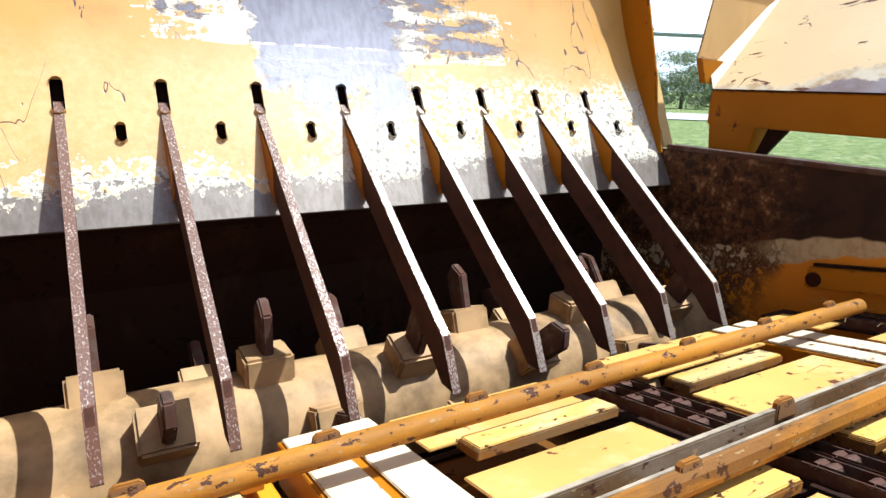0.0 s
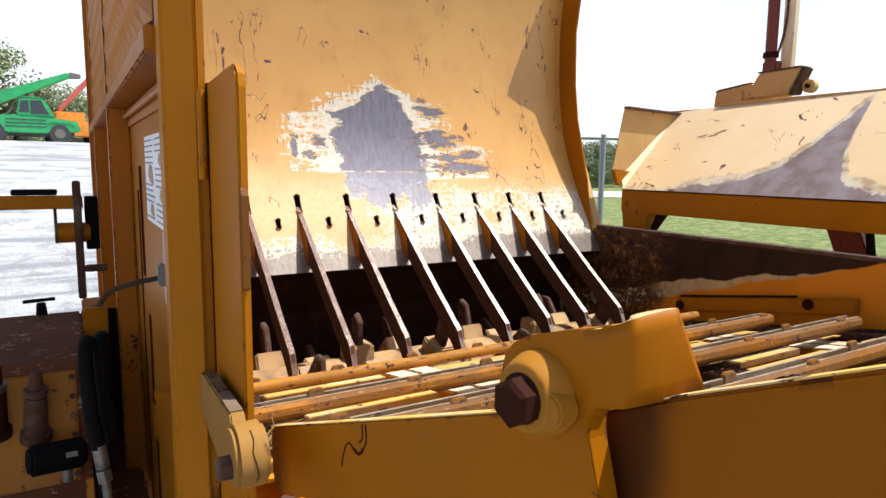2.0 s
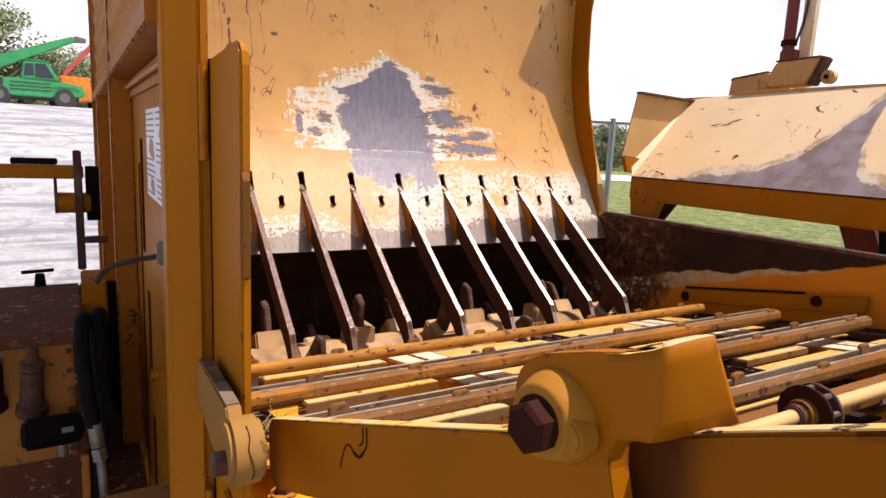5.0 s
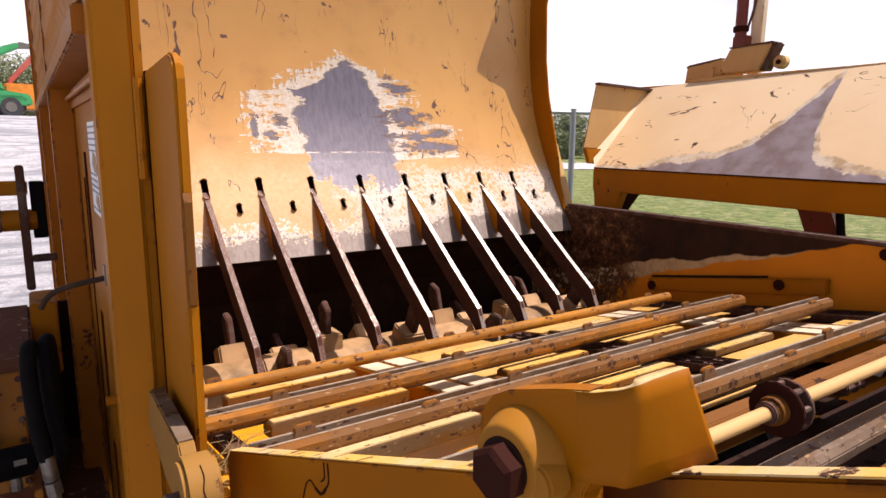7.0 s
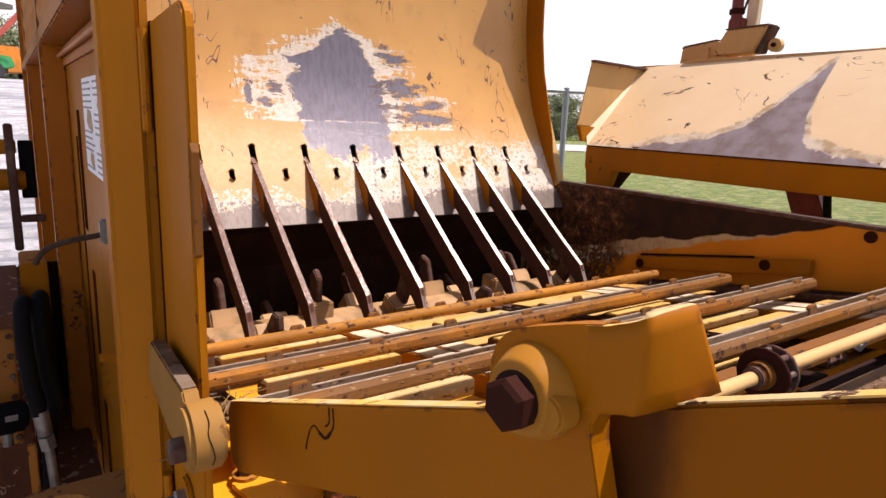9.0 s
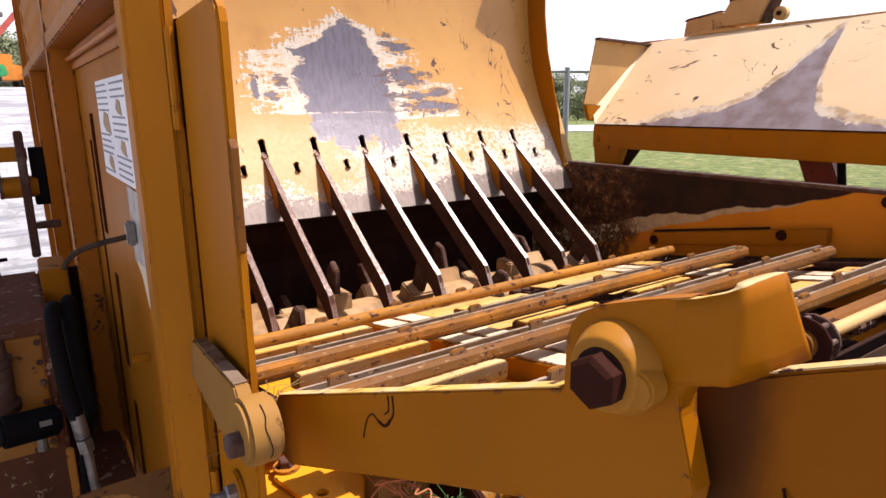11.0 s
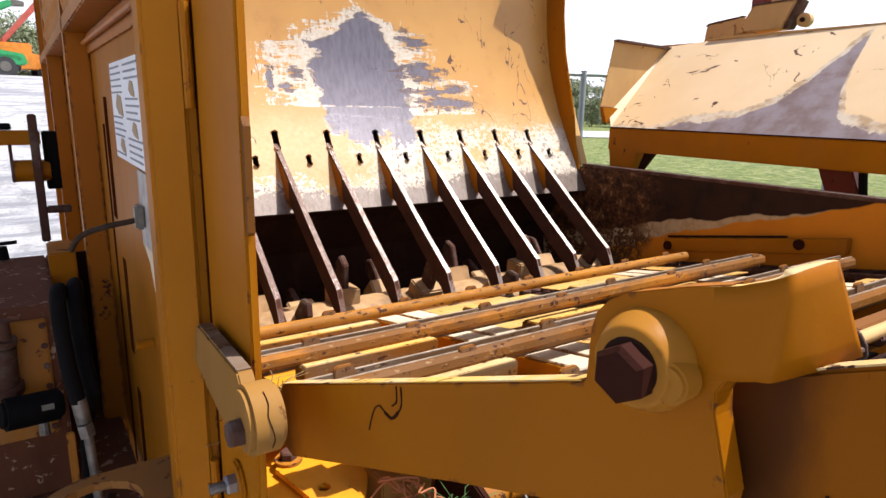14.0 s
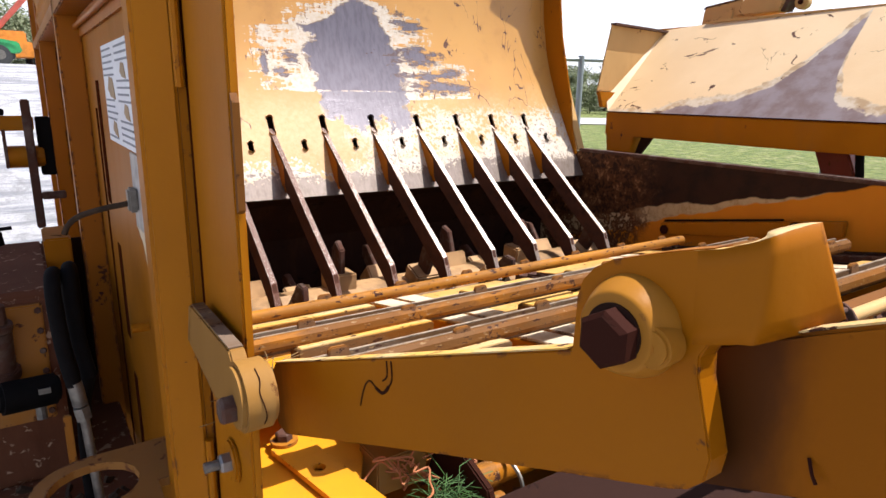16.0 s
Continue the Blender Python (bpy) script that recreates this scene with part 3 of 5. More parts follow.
proc = thing("bale_processor", (0.68, -0.5, 0.0), "yellow bale processor with worn paint, hood and slatted feed floor", "farm machine")


def hood_y(z):
    zs = (1.235, 1.30, 1.40, 1.50, 1.60, 1.70, 1.80, 1.95, 2.10, 2.30, 2.50, 2.75)
    ys = (-0.155, -0.115, -0.058, 0.0, 0.052, 0.097, 0.132, 0.165, 0.181, 0.186, 0.170, 0.120)
    return float(np.interp(z, zs, ys))


def build_hood():
    xs = {-0.37, XR}
    slots, eyes = [], []
    for i, x in enumerate(FINGERS_X):
        slots.append((x - 0.012, x + 0.012))
        nx = FINGERS_X[i + 1] if i < 7 else 1.585
        m = (x + nx) / 2 + 0.008
        eyes.append((m - 0.010, m + 0.010))
    for a, b in slots + eyes:
        xs |= {a, b}
    for k in range(1, 14):
        v = XL + (XR - XL) * k / 14
        if min(abs(v - q) for q in xs) > 0.03:
            xs.add(v)
    xs = sorted(xs)
    zs = sorted({1.235, 1.27, 1.31, 1.35, 1.39, 1.428, 1.445, 1.515, 1.55, 1.6, 1.65, 1.7, 1.75, 1.8, 1.87, 1.95, 2.03, 2.1, 2.2, 2.3, 2.4, 2.5, 2.62, 2.75})
    bm = bmesh.new()
    grid = [[bm.verts.new((x, hood_y(z), z)) for x in xs] for z in zs]
    for j in range(len(zs) - 1):
        for i in range(len(xs) - 1):
            xm, zm = (xs[i] + xs[i + 1]) / 2, (zs[j] + zs[j + 1]) / 2
            hole = (any(a < xm < b for a, b in slots) and 1.445 < zm < 1.515) or (any(a < xm < b for a, b in eyes) and 1.39 < zm < 1.428)
            if not hole:
                bm.faces.new((grid[j][i], grid[j][i + 1], grid[j + 1][i + 1], grid[j + 1][i]))
                continue
            # a round-ended hole: each corner of the cell is filled up to a quarter arc
            r = (xs[i + 1] - xs[i]) / 2
            for cx, cz, corner, a0 in ((xs[i] + r, zs[j] + r, grid[j][i], 180), (xs[i + 1] - r, zs[j] + r, grid[j][i + 1], 270),
                                       (xs[i + 1] - r, zs[j + 1] - r, grid[j + 1][i + 1], 0), (xs[i] + r, zs[j + 1] - r, grid[j + 1][i], 90)):
                arc = [(cx + r * math.cos(radians(a0 + k * 22.5)), cz + r * math.sin(radians(a0 + k * 22.5))) for k in range(5)]
                arc = [bm.verts.new((x, hood_y(z), z)) for x, z in arc]
                for p, q in zip(arc, arc[1:]):
                    bm.faces.new((corner, q, p))
    bmesh.ops.recalc_face_normals(bm, faces=bm.faces)
    bmesh.ops.solidify(bm, geom=bm.faces[:], thickness=-0.008)
    part("hood", bm, M_HOOD, proc, "curved yellow hood rubbed through to bare metal", True)
    zb = (1.25, 1.5, 1.7, 1.95, 2.3, 2.75)
    # dark plate added behind the hood so that its slots look black
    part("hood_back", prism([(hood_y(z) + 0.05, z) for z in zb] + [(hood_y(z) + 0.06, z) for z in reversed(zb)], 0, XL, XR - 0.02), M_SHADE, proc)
    # the turned lip down the hood's far edge
    zl = (1.33, 1.45, 1.58, 1.72, 1.88, 2.05, 2.3, 2.75)
    prof = [(hood_y(z) + 0.012, z) for z in zl] + [(hood_y(z) - 0.010 - 0.105 * smooth01((z - 1.30) / 0.40), z) for z in reversed(zl)]
    part("hood_lip", prism(prof, 0, XR - 0.012, XR, 0.003), M_YELLOW, proc)
    part("gusset", prism([(0.06, 1.70), (0.10, 1.70), (-0.02, 1.345), (-0.09, 1.345)], 0, XR + 0.02, XR + 0.07, 0.004), M_FLAP, proc)


build_hood()


def build_finger():
    top = [(-0.004, 1.466), (-0.05, 1.435), (-0.13, 1.374), (-0.25, 1.280), (-0.38, 1.178), (-0.545, 1.054), (-0.590, 0.955)]
    low = [(-0.545, 0.955), (-0.50, 1.000), (-0.36, 1.110), (-0.235, 1.208), (-0.16, 1.264), (-0.15, 1.295), (-0.085, 1.348), (-0.03, 1.425)]
    bar = part("slug_bar", prism(top + low, 0, -0.0085, 0.0085, 0.002), M_BARSIDE, proc, "rusty steel slug bar scoured bright along its top")
    crest = [(y + 0.0015, z + 0.0025) for y, z in top[:-1]] + [(-0.591, 0.955)]
    strip = part("wear_face", prism(crest + [(y - 0.001, z - 0.003) for y, z in reversed(top)], 0, -0.0090, 0.0090), M_FINGER, bar, "bright scoured top face")
    web = part("web", prism([(-0.058, 1.400), (-0.10, 1.355), (-0.145, 1.318), (-0.155, 1.262), (-0.145, 1.255), (-0.05, 1.41)], 0, -0.006, 0.006), M_YELLOW, bar)
    part_cheek = prism([(-0.020, 1.440), (-0.09, 1.395), (-0.148, 1.350), (-0.155, 1.285), (-0.135, 1.275), (-0.078, 1.335)], 0, -0.0105, -0.0088)
    cheek = part("cheek", part_cheek, M_YELLOW, bar)
    for i, x in enumerate(FINGERS_X):
        if i:
            b = new("slug_bar", bar.data)
            b.parent, b.matrix_parent_inverse = proc, bar.matrix_parent_inverse
            b.location = (x, 0, 0)
            tagged(b, "rusty steel slug bar scoured bright along its top")
            w = new("web", web.data)
            w.parent = b
            w = new("wear_face", strip.data)
            w.parent = b
            w = new("cheek", cheek.data)
            w.parent = b
        else:
            bar.location = (x, 0, 0)


build_finger()


def build_rotor():
    ry, rz = -0.30, 0.80
    rotor = part("rotor", rod((XL + 0.02, ry, rz), (XR - 0.02, ry, rz), 0.135, seg=28, bevel=0.004), M_ROTOR, proc, "tan-painted rotor drum with dull flail hammers", True)
    plate = prism([(-0.03, 0.10), (0.03, 0.10), (0.035, 0.27), (0.0, 0.30), (-0.035, 0.27)], 0, -0.011, 0.011, 0.004)
    me = to_mesh("hammer", plate, M_RUST)
    lug = to_mesh("hammer_mount", box(-0.05, 0.05, -0.045, 0.045, 0.09, 0.185, 0.006), M_ROTOR)
    k = 0
    for i in range(18):
        x = XL + 0.10 + i * 0.103
        for off in (0, 180):
            a = (i * 68 + off + 20) % 360
            for name, data in (("hammer", me), ("hammer_mount", lug)):
                h = new(name, data)
                h.parent = rotor
                h.matrix_basis = Matrix.Translation((x, ry, rz)) @ Matrix.Rotation(radians(a), 4, 'X')
            k += 1


build_rotor()


def build_chamber():
    # the trough round the rotor, closed behind and below
    arc = []
    for k in range(13):
        a = radians(-75 - k * 19.5)
        arc.append((-0.30 + 0.36 * math.sin(-a) * 1.0, 0.80 + 0.36 * math.cos(a) * -1.0))
    outer = [(hood_y(1.235), 1.235), (0.02, 1.18), (0.12, 1.02), (0.12, 0.72), (0.0, 0.50), (-0.25, 0.42), (-0.50, 0.46), (-0.64, 0.60), (-0.68, 0.90)]
    inner = [(y + (0.012 if y > -0.3 else -0.012), z - (0.012 if z < 0.5 else 0)) for y, z in outer]
    part("rotor_trough", prism(outer + inner[::-1], 0, XL, XR), M_SHADE, proc, "near-black rotor trough")


build_chamber()


def floor_z(y):
    """The feed floor rises away from the rotor."""
    return 1.045 - 0.182 * (y + 0.843)


def build_walls():
    # far side wall with a turned top rail
    wall = [(0.20, 0.45), (0.20, 1.344), (-2.75, 1.352), (-2.75, 1.10), (-1.9, 0.95), (-0.7, 0.45)]
    w = part("side_wall", prism(wall, 0, XR, XR + 0.012), M_WALL, proc, "side wall stained dark with a pale rubbed band")
    part("top_rail", box(XR - 0.004, XR + 0.05, -2.75, -0.12, 1.345, 1.359, 0.003), M_RUST, w)
    # strake along the floor's edge
    prof = [(-0.64, floor_z(-0.64) + 0.085), (-1.34, floor_z(-1.34) + 0.085), (-1.34, floor_z(-1.34) + 0.03), (-0.64, floor_z(-0.64) + 0.03)]
    # thin black strip drawn for the shadow gap above the wear strip
    gap_line = [(-0.645, floor_z(-0.645) + 0.094), (-1.13, floor_z(-1.13) + 0.093), (-1.13, floor_z(-1.13) + 0.086), (-0.645, floor_z(-0.645) + 0.086)]
    part("seal_strip", prism(gap_line, 0, XR - 0.012, XR - 0.001), M_SHADE, w, "black strip drawn as the shadow gap above the wear strip")
    for y, z, x in ((-0.662, 1.066, XR - 0.03), (-1.187, 1.172, XR - 0.03), (-1.487, 1.324, XR)):
        part("bolt_head", rod((x - 0.006, y, z), (x + 0.004, y, z), 0.019, seg=16), M_BOLT, w, "", True)
    part("wear_strip", prism(prof, 0, XR - 0.03, XR - 0.001, 0.004), M_YELLOW, w)
    # near side wall sheet, its outer frame is built below
    part("side_wall", box(-0.385, -0.375, -1.375, 2.0, 0.35, 2.75), M_SHEET, proc, "flat dusty yellow side sheet between ribs")
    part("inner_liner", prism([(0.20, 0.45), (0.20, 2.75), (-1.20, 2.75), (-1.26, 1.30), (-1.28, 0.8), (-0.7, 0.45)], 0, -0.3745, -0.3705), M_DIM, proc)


build_walls()


FLIGHTS_Y = (-0.835, -1.117, -1.388, -1.668)


def build_floor():
    def slab(name, y0, y1, x0, x1, drop, thick, mat, parent=None, label=""):
        """A plate that follows the floor's slope, its top at a drop below the floor line."""
        p = [(y0, floor_z(y0) - drop), (y1, floor_z(y1) - drop), (y1, floor_z(y1) - drop - thick), (y0, floor_z(y0) - drop - thick)]
        return part(name, prism(p, 0, x0, x1, 0.0015), mat, parent or proc, label)

    slab("floor_pan", -0.66, -1.66, 0.24, XR - 0.03, 0.125, 0.006, M_DIM, label="dark rusty floor pan under the slats")
    # slide beams along the chains' way, their tops rubbed pale
    for x0, x1, y1 in ((0.245, 0.400, -1.66), (1.255, 1.400, -1.74)):
        beam = slab("slide_beam", -0.645, y1, x0, x1, 0.026, 0.075, M_YELLOW, label="orange slide beam with a rubbed pale top")
        slab("wear_plate", -0.65, y1 + 0.006, x0 + 0.006, (x0 + x1) / 2 - 0.008, 0.0205, 0.005, M_PALE, beam, "pale rubbed wear strip")
        slab("wear_plate", -0.65, y1 + 0.006, (x0 + x1) / 2 + 0.008, x1 - 0.004, 0.0205, 0.005, M_PALE, beam, "pale rubbed wear strip")
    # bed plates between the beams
    slab("bed_plate", -0.66, -1.27, -0.28, 0.225, 0.072, 0.005, M_SUNLIT, label="dusty bed plate in yellow brightened for sunlight")
    slab("bed_plate", -1.275, -1.50, -0.12, 0.225, 0.068, 0.005, M_SUNLIT, label="dusty bed plate in yellow brightened for sunlight")
    for x0, x1, drop in ((0.425, 0.735, 0.030), (0.875, 1.225, 0.016), (1.425, 1.515, 0.020)):
        for k, y in enumerate((-0.60,) + FLIGHTS_Y[:3]):
            slab("bed_plate", y - 0.064, FLIGHTS_Y[k] + 0.030, x0, x1, drop + 0.004 * (k % 2), 0.005, M_BED)
    # folded slats in front of each flight
    rng = random.Random(14)
    for k, y in enumerate(FLIGHTS_Y[:3]):
        for x0, x1, low in ((-0.168, 0.148, 0.0), (0.440, 0.715, 0.016), (0.868, 1.130, 0.016)):
            a, b = x0 + rng.uniform(-0.01, 0.01), x1 + rng.uniform(-0.01, 0.01)
            lift = low + rng.uniform(-0.003, 0.003)
            sl = slab("slat", y - 0.008, y - 0.060, a, b, -0.010 + lift, 0.032 - low, M_SLATSIDE, label="folded slat, its top rubbed pale and coloured as sunlit")
            slab("slat_top", y - 0.009, y - 0.058, a + 0.004, b - 0.003, -0.0135 + lift, 0.004, M_SLAT, sl)
        slab("stop_block", y + 0.150, y + 0.110, 0.165, 0.205, 0.030, 0.03, M_WORN)
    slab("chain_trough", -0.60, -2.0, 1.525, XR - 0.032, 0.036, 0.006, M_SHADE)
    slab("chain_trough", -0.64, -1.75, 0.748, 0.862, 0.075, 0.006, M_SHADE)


build_floor()


def build_flights():
    def pipe_mesh(x0, x1):
        return rod((x0, 0, -0.016), (x1, 0, -0.016), 0.0165, seg=16)

    def channel_mesh(x0, x1):
        # a round-nosed front rail
        return prism([(-0.025, -0.034), (-0.028, -0.026), (-0.028, -0.012), (-0.023, -0.004), (-0.014, -0.003), (-0.011, -0.008), (-0.011, -0.034)], 0, x0, x1, 0.001)

    tooth = to_mesh("tooth", prism([(-0.023, -0.018), (-0.017, 0.004), (-0.012, 0.008), (0.012, 0.008), (0.017, 0.004), (0.023, -0.018)], 1, -0.005, 0.005, 0.002), M_TOOTH)
    rows = [(-0.835, M_PIPE, -0.29, 1.50, pipe_mesh), (-1.117, M_RAIL, -0.28, 1.50, channel_mesh), (-1.388, M_RAILGREY, -0.27, 1.51, channel_mesh), (-1.668, M_RAILGREY, -0.10, 1.52, channel_mesh)]
    for i, (y, mat, x0, x1, form) in enumerate(rows):
        f = part("flight_bar", form(x0, x1), mat, proc, "rust-stained flight bar with welded teeth", i == 0)
        f.matrix_basis = Matrix.Translation((0, y, floor_z(y) + 0.045)) @ Matrix.Rotation(radians(-10), 4, 'X')
        if i:
            s = part("back_strip", prism([(-0.0075, -0.034), (0.014, -0.034), (0.014, -0.002), (0.022, -0.001), (0.022, -0.044), (-0.0075, -0.044)], 0, x0 + 0.004, x1, 0.001), M_STRIP, f, "bare grey-brown channel behind the rail")
            s.matrix_parent_inverse = Matrix()
            # thin pale strips draw the light caught along the top edges
            for e0, e1, ez in ((-0.0165, -0.0120, -0.0030), (0.0145, 0.0215, -0.0012)):
                e = part("worn_edge", box(x0 + 0.01, x1, e0, e1, ez, ez + 0.0014), M_EDGE, f)
                e.matrix_parent_inverse = Matrix()
            for yy in (-0.002, 0.008):
                p = part("chain_pin", rod((x0 - 0.012, yy, -0.022), (x0 + 0.05, yy, -0.022), 0.006, seg=8), M_ZINC, f)
                p.matrix_parent_inverse = Matrix()
        for k in range(8):
            x = x0 + 0.10 + k * 0.225 + (0.06 if i % 2 else 0)
            if x > x1 - 0.03 or (i and k % 2):
                continue
            t = new("tooth", tooth)
            t.parent = f
            t.location = (x, 0.002 if i == 0 else 0.016, 0.003)
            if i:
                t = new("tooth", tooth)
                t.parent = f
                t.location = (x + 0.225, -0.019, -0.003)
    # drive chains
    link = bmesh.new()
    for s in (-1, 1):
        box(s * 0.016 - 0.003, s * 0.016 + 0.003, -0.034, 0.034, -0.013, 0.013, 0.003, link)
    for yy in (-0.024, 0.024):
        rod((-0.02, yy, 0), (0.02, yy, 0), 0.009, seg=8, bm=link)
    lm = to_mesh("chain_link", link, M_RUST)
    for x in (-0.235, 0.785, 0.825, 1.555, 1.605):
        c = part("drive_chain", rod((x - 0.018, -0.74, floor_z(-0.74) - 0.02), (x + 0.018, -0.74, floor_z(-0.74) - 0.02), 0.014, seg=10), M_RUST, proc)
        c.matrix_basis = Matrix()
        y = -0.76
        while y > (-1.30 if x < 0 else -1.80):
            l = new("chain_link", lm)
            l.parent = c
            l.matrix_basis = Matrix.Translation((x, y, floor_z(y) - 0.025)) @ Matrix.Rotation(radians(-10.3), 4, 'X')
            y -= 0.062


build_flights()


def build_shaft():
    y, z = -1.888, 1.306
    sh = part("idler_shaft", rod((-0.22, y, z), (1.60, y, z), 0.0095, seg=20), M_FLAP, proc, "pale yellow idler shaft with chain sprockets", True)
    for x in (0.300, 0.865, 1.575):
        for dx, r in ((0.0, 0.038), (0.026, 0.037)):
            pts = []
            for k in range(8):
                a = radians(k * 45 + 10)
                pts += [(y + r * math.cos(a + q), z + r * math.sin(a + q)) for q in (-0.22, 0.22)]
            sp = part("sprocket", prism(pts, 0, x + dx - 0.003, x + dx + 0.003, 0.001), M_BOLT if dx == 0 else M_RUST, sh, "dark octagonal sprocket plate")
        for k in range(8):
            a = radians(k * 45 + 32)
            cy, cz = y + 0.031 * math.cos(a), z + 0.031 * math.sin(a)
            part("roller", rod((x + 0.003, cy, cz), (x + 0.023, cy, cz), 0.0045, seg=8), M_RUST, sp)
        part("hub", rod((x - 0.020, y, z), (x + 0.034, y, z), 0.019, 0.024, 24, bevel=0.004), M_DIM, sh, "rusty brown hub", True)
        part("collar", rod((x - 0.028, y, z), (x - 0.020, y, z), 0.0155, seg=20, bevel=0.002), M_RUST, sh, "", True)
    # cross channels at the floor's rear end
    part("cross_channel", prism([(-1.745, 1.226), (-1.750, 1.232), (-1.772, 1.228), (-1.780, 1.218), (-1.780, 1.192), (-1.745, 1.192)], 0, 0.30, 1.6, 0.002), M_DIM, proc, "rusty orange cross channel, darkened for its shade")
    part("clip", prism([(0.835, 1.216), (0.885, 1.195), (0.935, 1.216), (0.915, 1.222), (0.885, 1.208), (0.855, 1.222)], 1, -1.792, -1.7805), M_STEEL, proc)
    part("rear_rail", prism([(-1.850, 1.195), (-1.856, 1.200), (-1.882, 1.192), (-1.892, 1.182), (-1.892, 1.165), (-1.850, 1.165)], 0, 0.24, 1.6, 0.002), M_STRIP, proc, "grey-brown worn rail")
    part("rear_channel", box(0.24, 1.6, -1.985, -1.935, 1.12, 1.178, 0.004), M_DIM, proc)
    # black sheet added where only deep shade shows between the rails
    part("rear_pan", box(-0.1, 1.64, -2.24, -1.70, 1.06, 1.085, 0.004), M_SHADE, proc, "black pan standing in for the dark gaps under the idler shaft")
    for k in range(11):
        x = 0.30 + k * 0.12
        part("sill_tooth", prism([(x - 0.028, 1.178), (x - 0.02, 1.196), (x + 0.02, 1.196), (x + 0.028, 1.178)], 1, -1.972, -1.95, 0.002), M_DIM, proc)


build_shaft()


def build_near_side():
    XO = -0.447
    # corner post: a square tube, its rear face towards the loader
    part("corner_post", prism([(-0.432, -1.353), (-0.386, -1.380), (-0.386, -1.30), (-0.432, -1.30)], 2, 0.25, 2.75, 0.005), M_YELLOW, proc, "square corner post with chipped edges")
    # rear flange plate, stitch-welded to the post with a narrow gap
    pl = [(-1.386, 0.30), (-1.386, 1.745)]
    pl += [(-1.54, 1.752), (-1.556, 1.748), (-1.566, 1.738), (-1.570, 1.722), (-1.570, 0.30)]
    fl = part("flange_plate", prism(pl, 0, -0.375, -0.363, 0.003), M_YELLOW, proc, "flat flange plate with a rounded top corner")
    for z0, z1 in ((1.605, 1.735), (0.98, 1.10)):
        part("weld_bead", rod((-0.384, -1.383, z0), (-0.384, -1.383, z1), 0.006, seg=8), M_YELLOW, fl, "", True)
    part("rub_strip", prism([(-1.571, 1.47), (-1.571, 1.60), (-1.579, 1.59), (-1.579, 1.475)], 0, -0.374, -0.366), M_DIM, fl)
    part("gap_backing", box(-0.3745, -0.3715, -1.3855, -1.30, 0.30, 1.745), M_SLIT, fl)
    # ribs along the side sheet
    for y in (-0.13, 1.12, 1.90):
        part("rib", box(XO, -0.385, y - 0.03, y + 0.03, 0.40, 2.75, 0.004), M_RIB, proc, "vertical stiffening rib")
        part("slit", box(-0.3865, -0.3845, y - 0.225, y - 0.190, 0.55, 1.55), M_SLIT, proc)
    part("slit", box(-0.3870, -0.3845, -0.45, -0.395, 1.31, 1.62), M_SLIT, proc)
    part("slit", box(-0.3870, -0.3845, -0.54, -0.490, 0.965, 1.215), M_SLIT, proc)
    part("slit", box(-0.3870, -0.3845, -0.58, -0.532, 0.62, 0.87), M_SLIT, proc)
    part("belt_beam", box(XO, -0.385, -1.30, 2.0, 1.795, 1.835, 0.003), M_RIB, proc, "horizontal belt beam with chipped lower edge")
    part("recess_back", box(-0.392, -0.3855, -1.29, -0.17, 1.738, 1.79), M_RIB, proc)
    part("recess_bar", rod((-0.400, -1.29, 1.765), (-0.400, -0.17, 1.765), 0.007), M_RIB, proc, "", True)
    # wavy expanded-metal guard above the belt
    for y0, y1 in ((-1.295, -0.165), (-0.095, 1.085)):
        bm = bmesh.new()
        nx = 14
        for i in range(nx):
            yc = y0 + (i + 0.5) * (y1 - y0) / nx
            w = (y1 - y0) / nx * 0.34
            prev = None
            for k in range(22):
                z = 1.84 + k * 0.042
                off = 0.018 * (1 if k % 2 else -1)
                a = bm.verts.new((-0.430 + 0.004 * (k % 2), yc + off - w, z))
                b = bm.verts.new((-0.438 - 0.004 * (k % 2), yc + off + w, z))
                if prev:
                    bm.faces.new((prev[0], prev[1], b, a))
                prev = (a, b)
        part("guard_backing", box(-0.3880, -0.3855, y0, y1, 1.84, 2.72), M_DIM, proc)
        ob = part("guard_mesh", bm, M_YELLOW, proc, "wavy yellow expanded-metal guard")
        s = ob.modifiers.new("thick", 'SOLIDIFY')
        s.thickness = 0.004
    # instruction placard on the sheet
    sign = part("placard", box(-0.3895, -0.3862, -1.03, -0.615, 1.487, 1.692), plain("placard_white", (0.78, 0.78, 0.80), 0.4, 0.0, 0.08), proc, "white instruction placard with small print and drawings")
    rng = random.Random(3)
    ink = plain("placard_ink", (0.20, 0.21, 0.24), 0.5)
    pic = plain("placard_picture", (0.36, 0.22, 0.09), 0.5)
    for col in (0, 1):
        bm = bmesh.new()
        for r in range(15):
            if (col, r) in ((0, 5), (0, 6), (0, 7), (1, 3), (1, 4), (1, 9), (1, 10), (0, 12), (0, 13)):
                continue
            y1 = -0.628 - col * 0.205
            box(-0.3905, -0.3895, y1 - rng.uniform(0.135, 0.178), y1, 1.683 - r * 0.0130 - 0.0040, 1.683 - r * 0.0130, 0, bm)
        part("printed_text", bm, ink, sign)
    for y, z, s in ((-0.735, 1.600, 0.052), (-0.925, 1.633, 0.034), (-0.93, 1.556, 0.034), (-0.74, 1.516, 0.036)):
        part("drawing", prism([(y - s, z - s * 0.4), (y - s * 0.6, z + s * 0.4), (y + s * 0.4, z + s * 0.5), (y + s, z), (y + s * 0.3, z - s * 0.3)], 0, -0.3907, -0.3896), pic, sign)
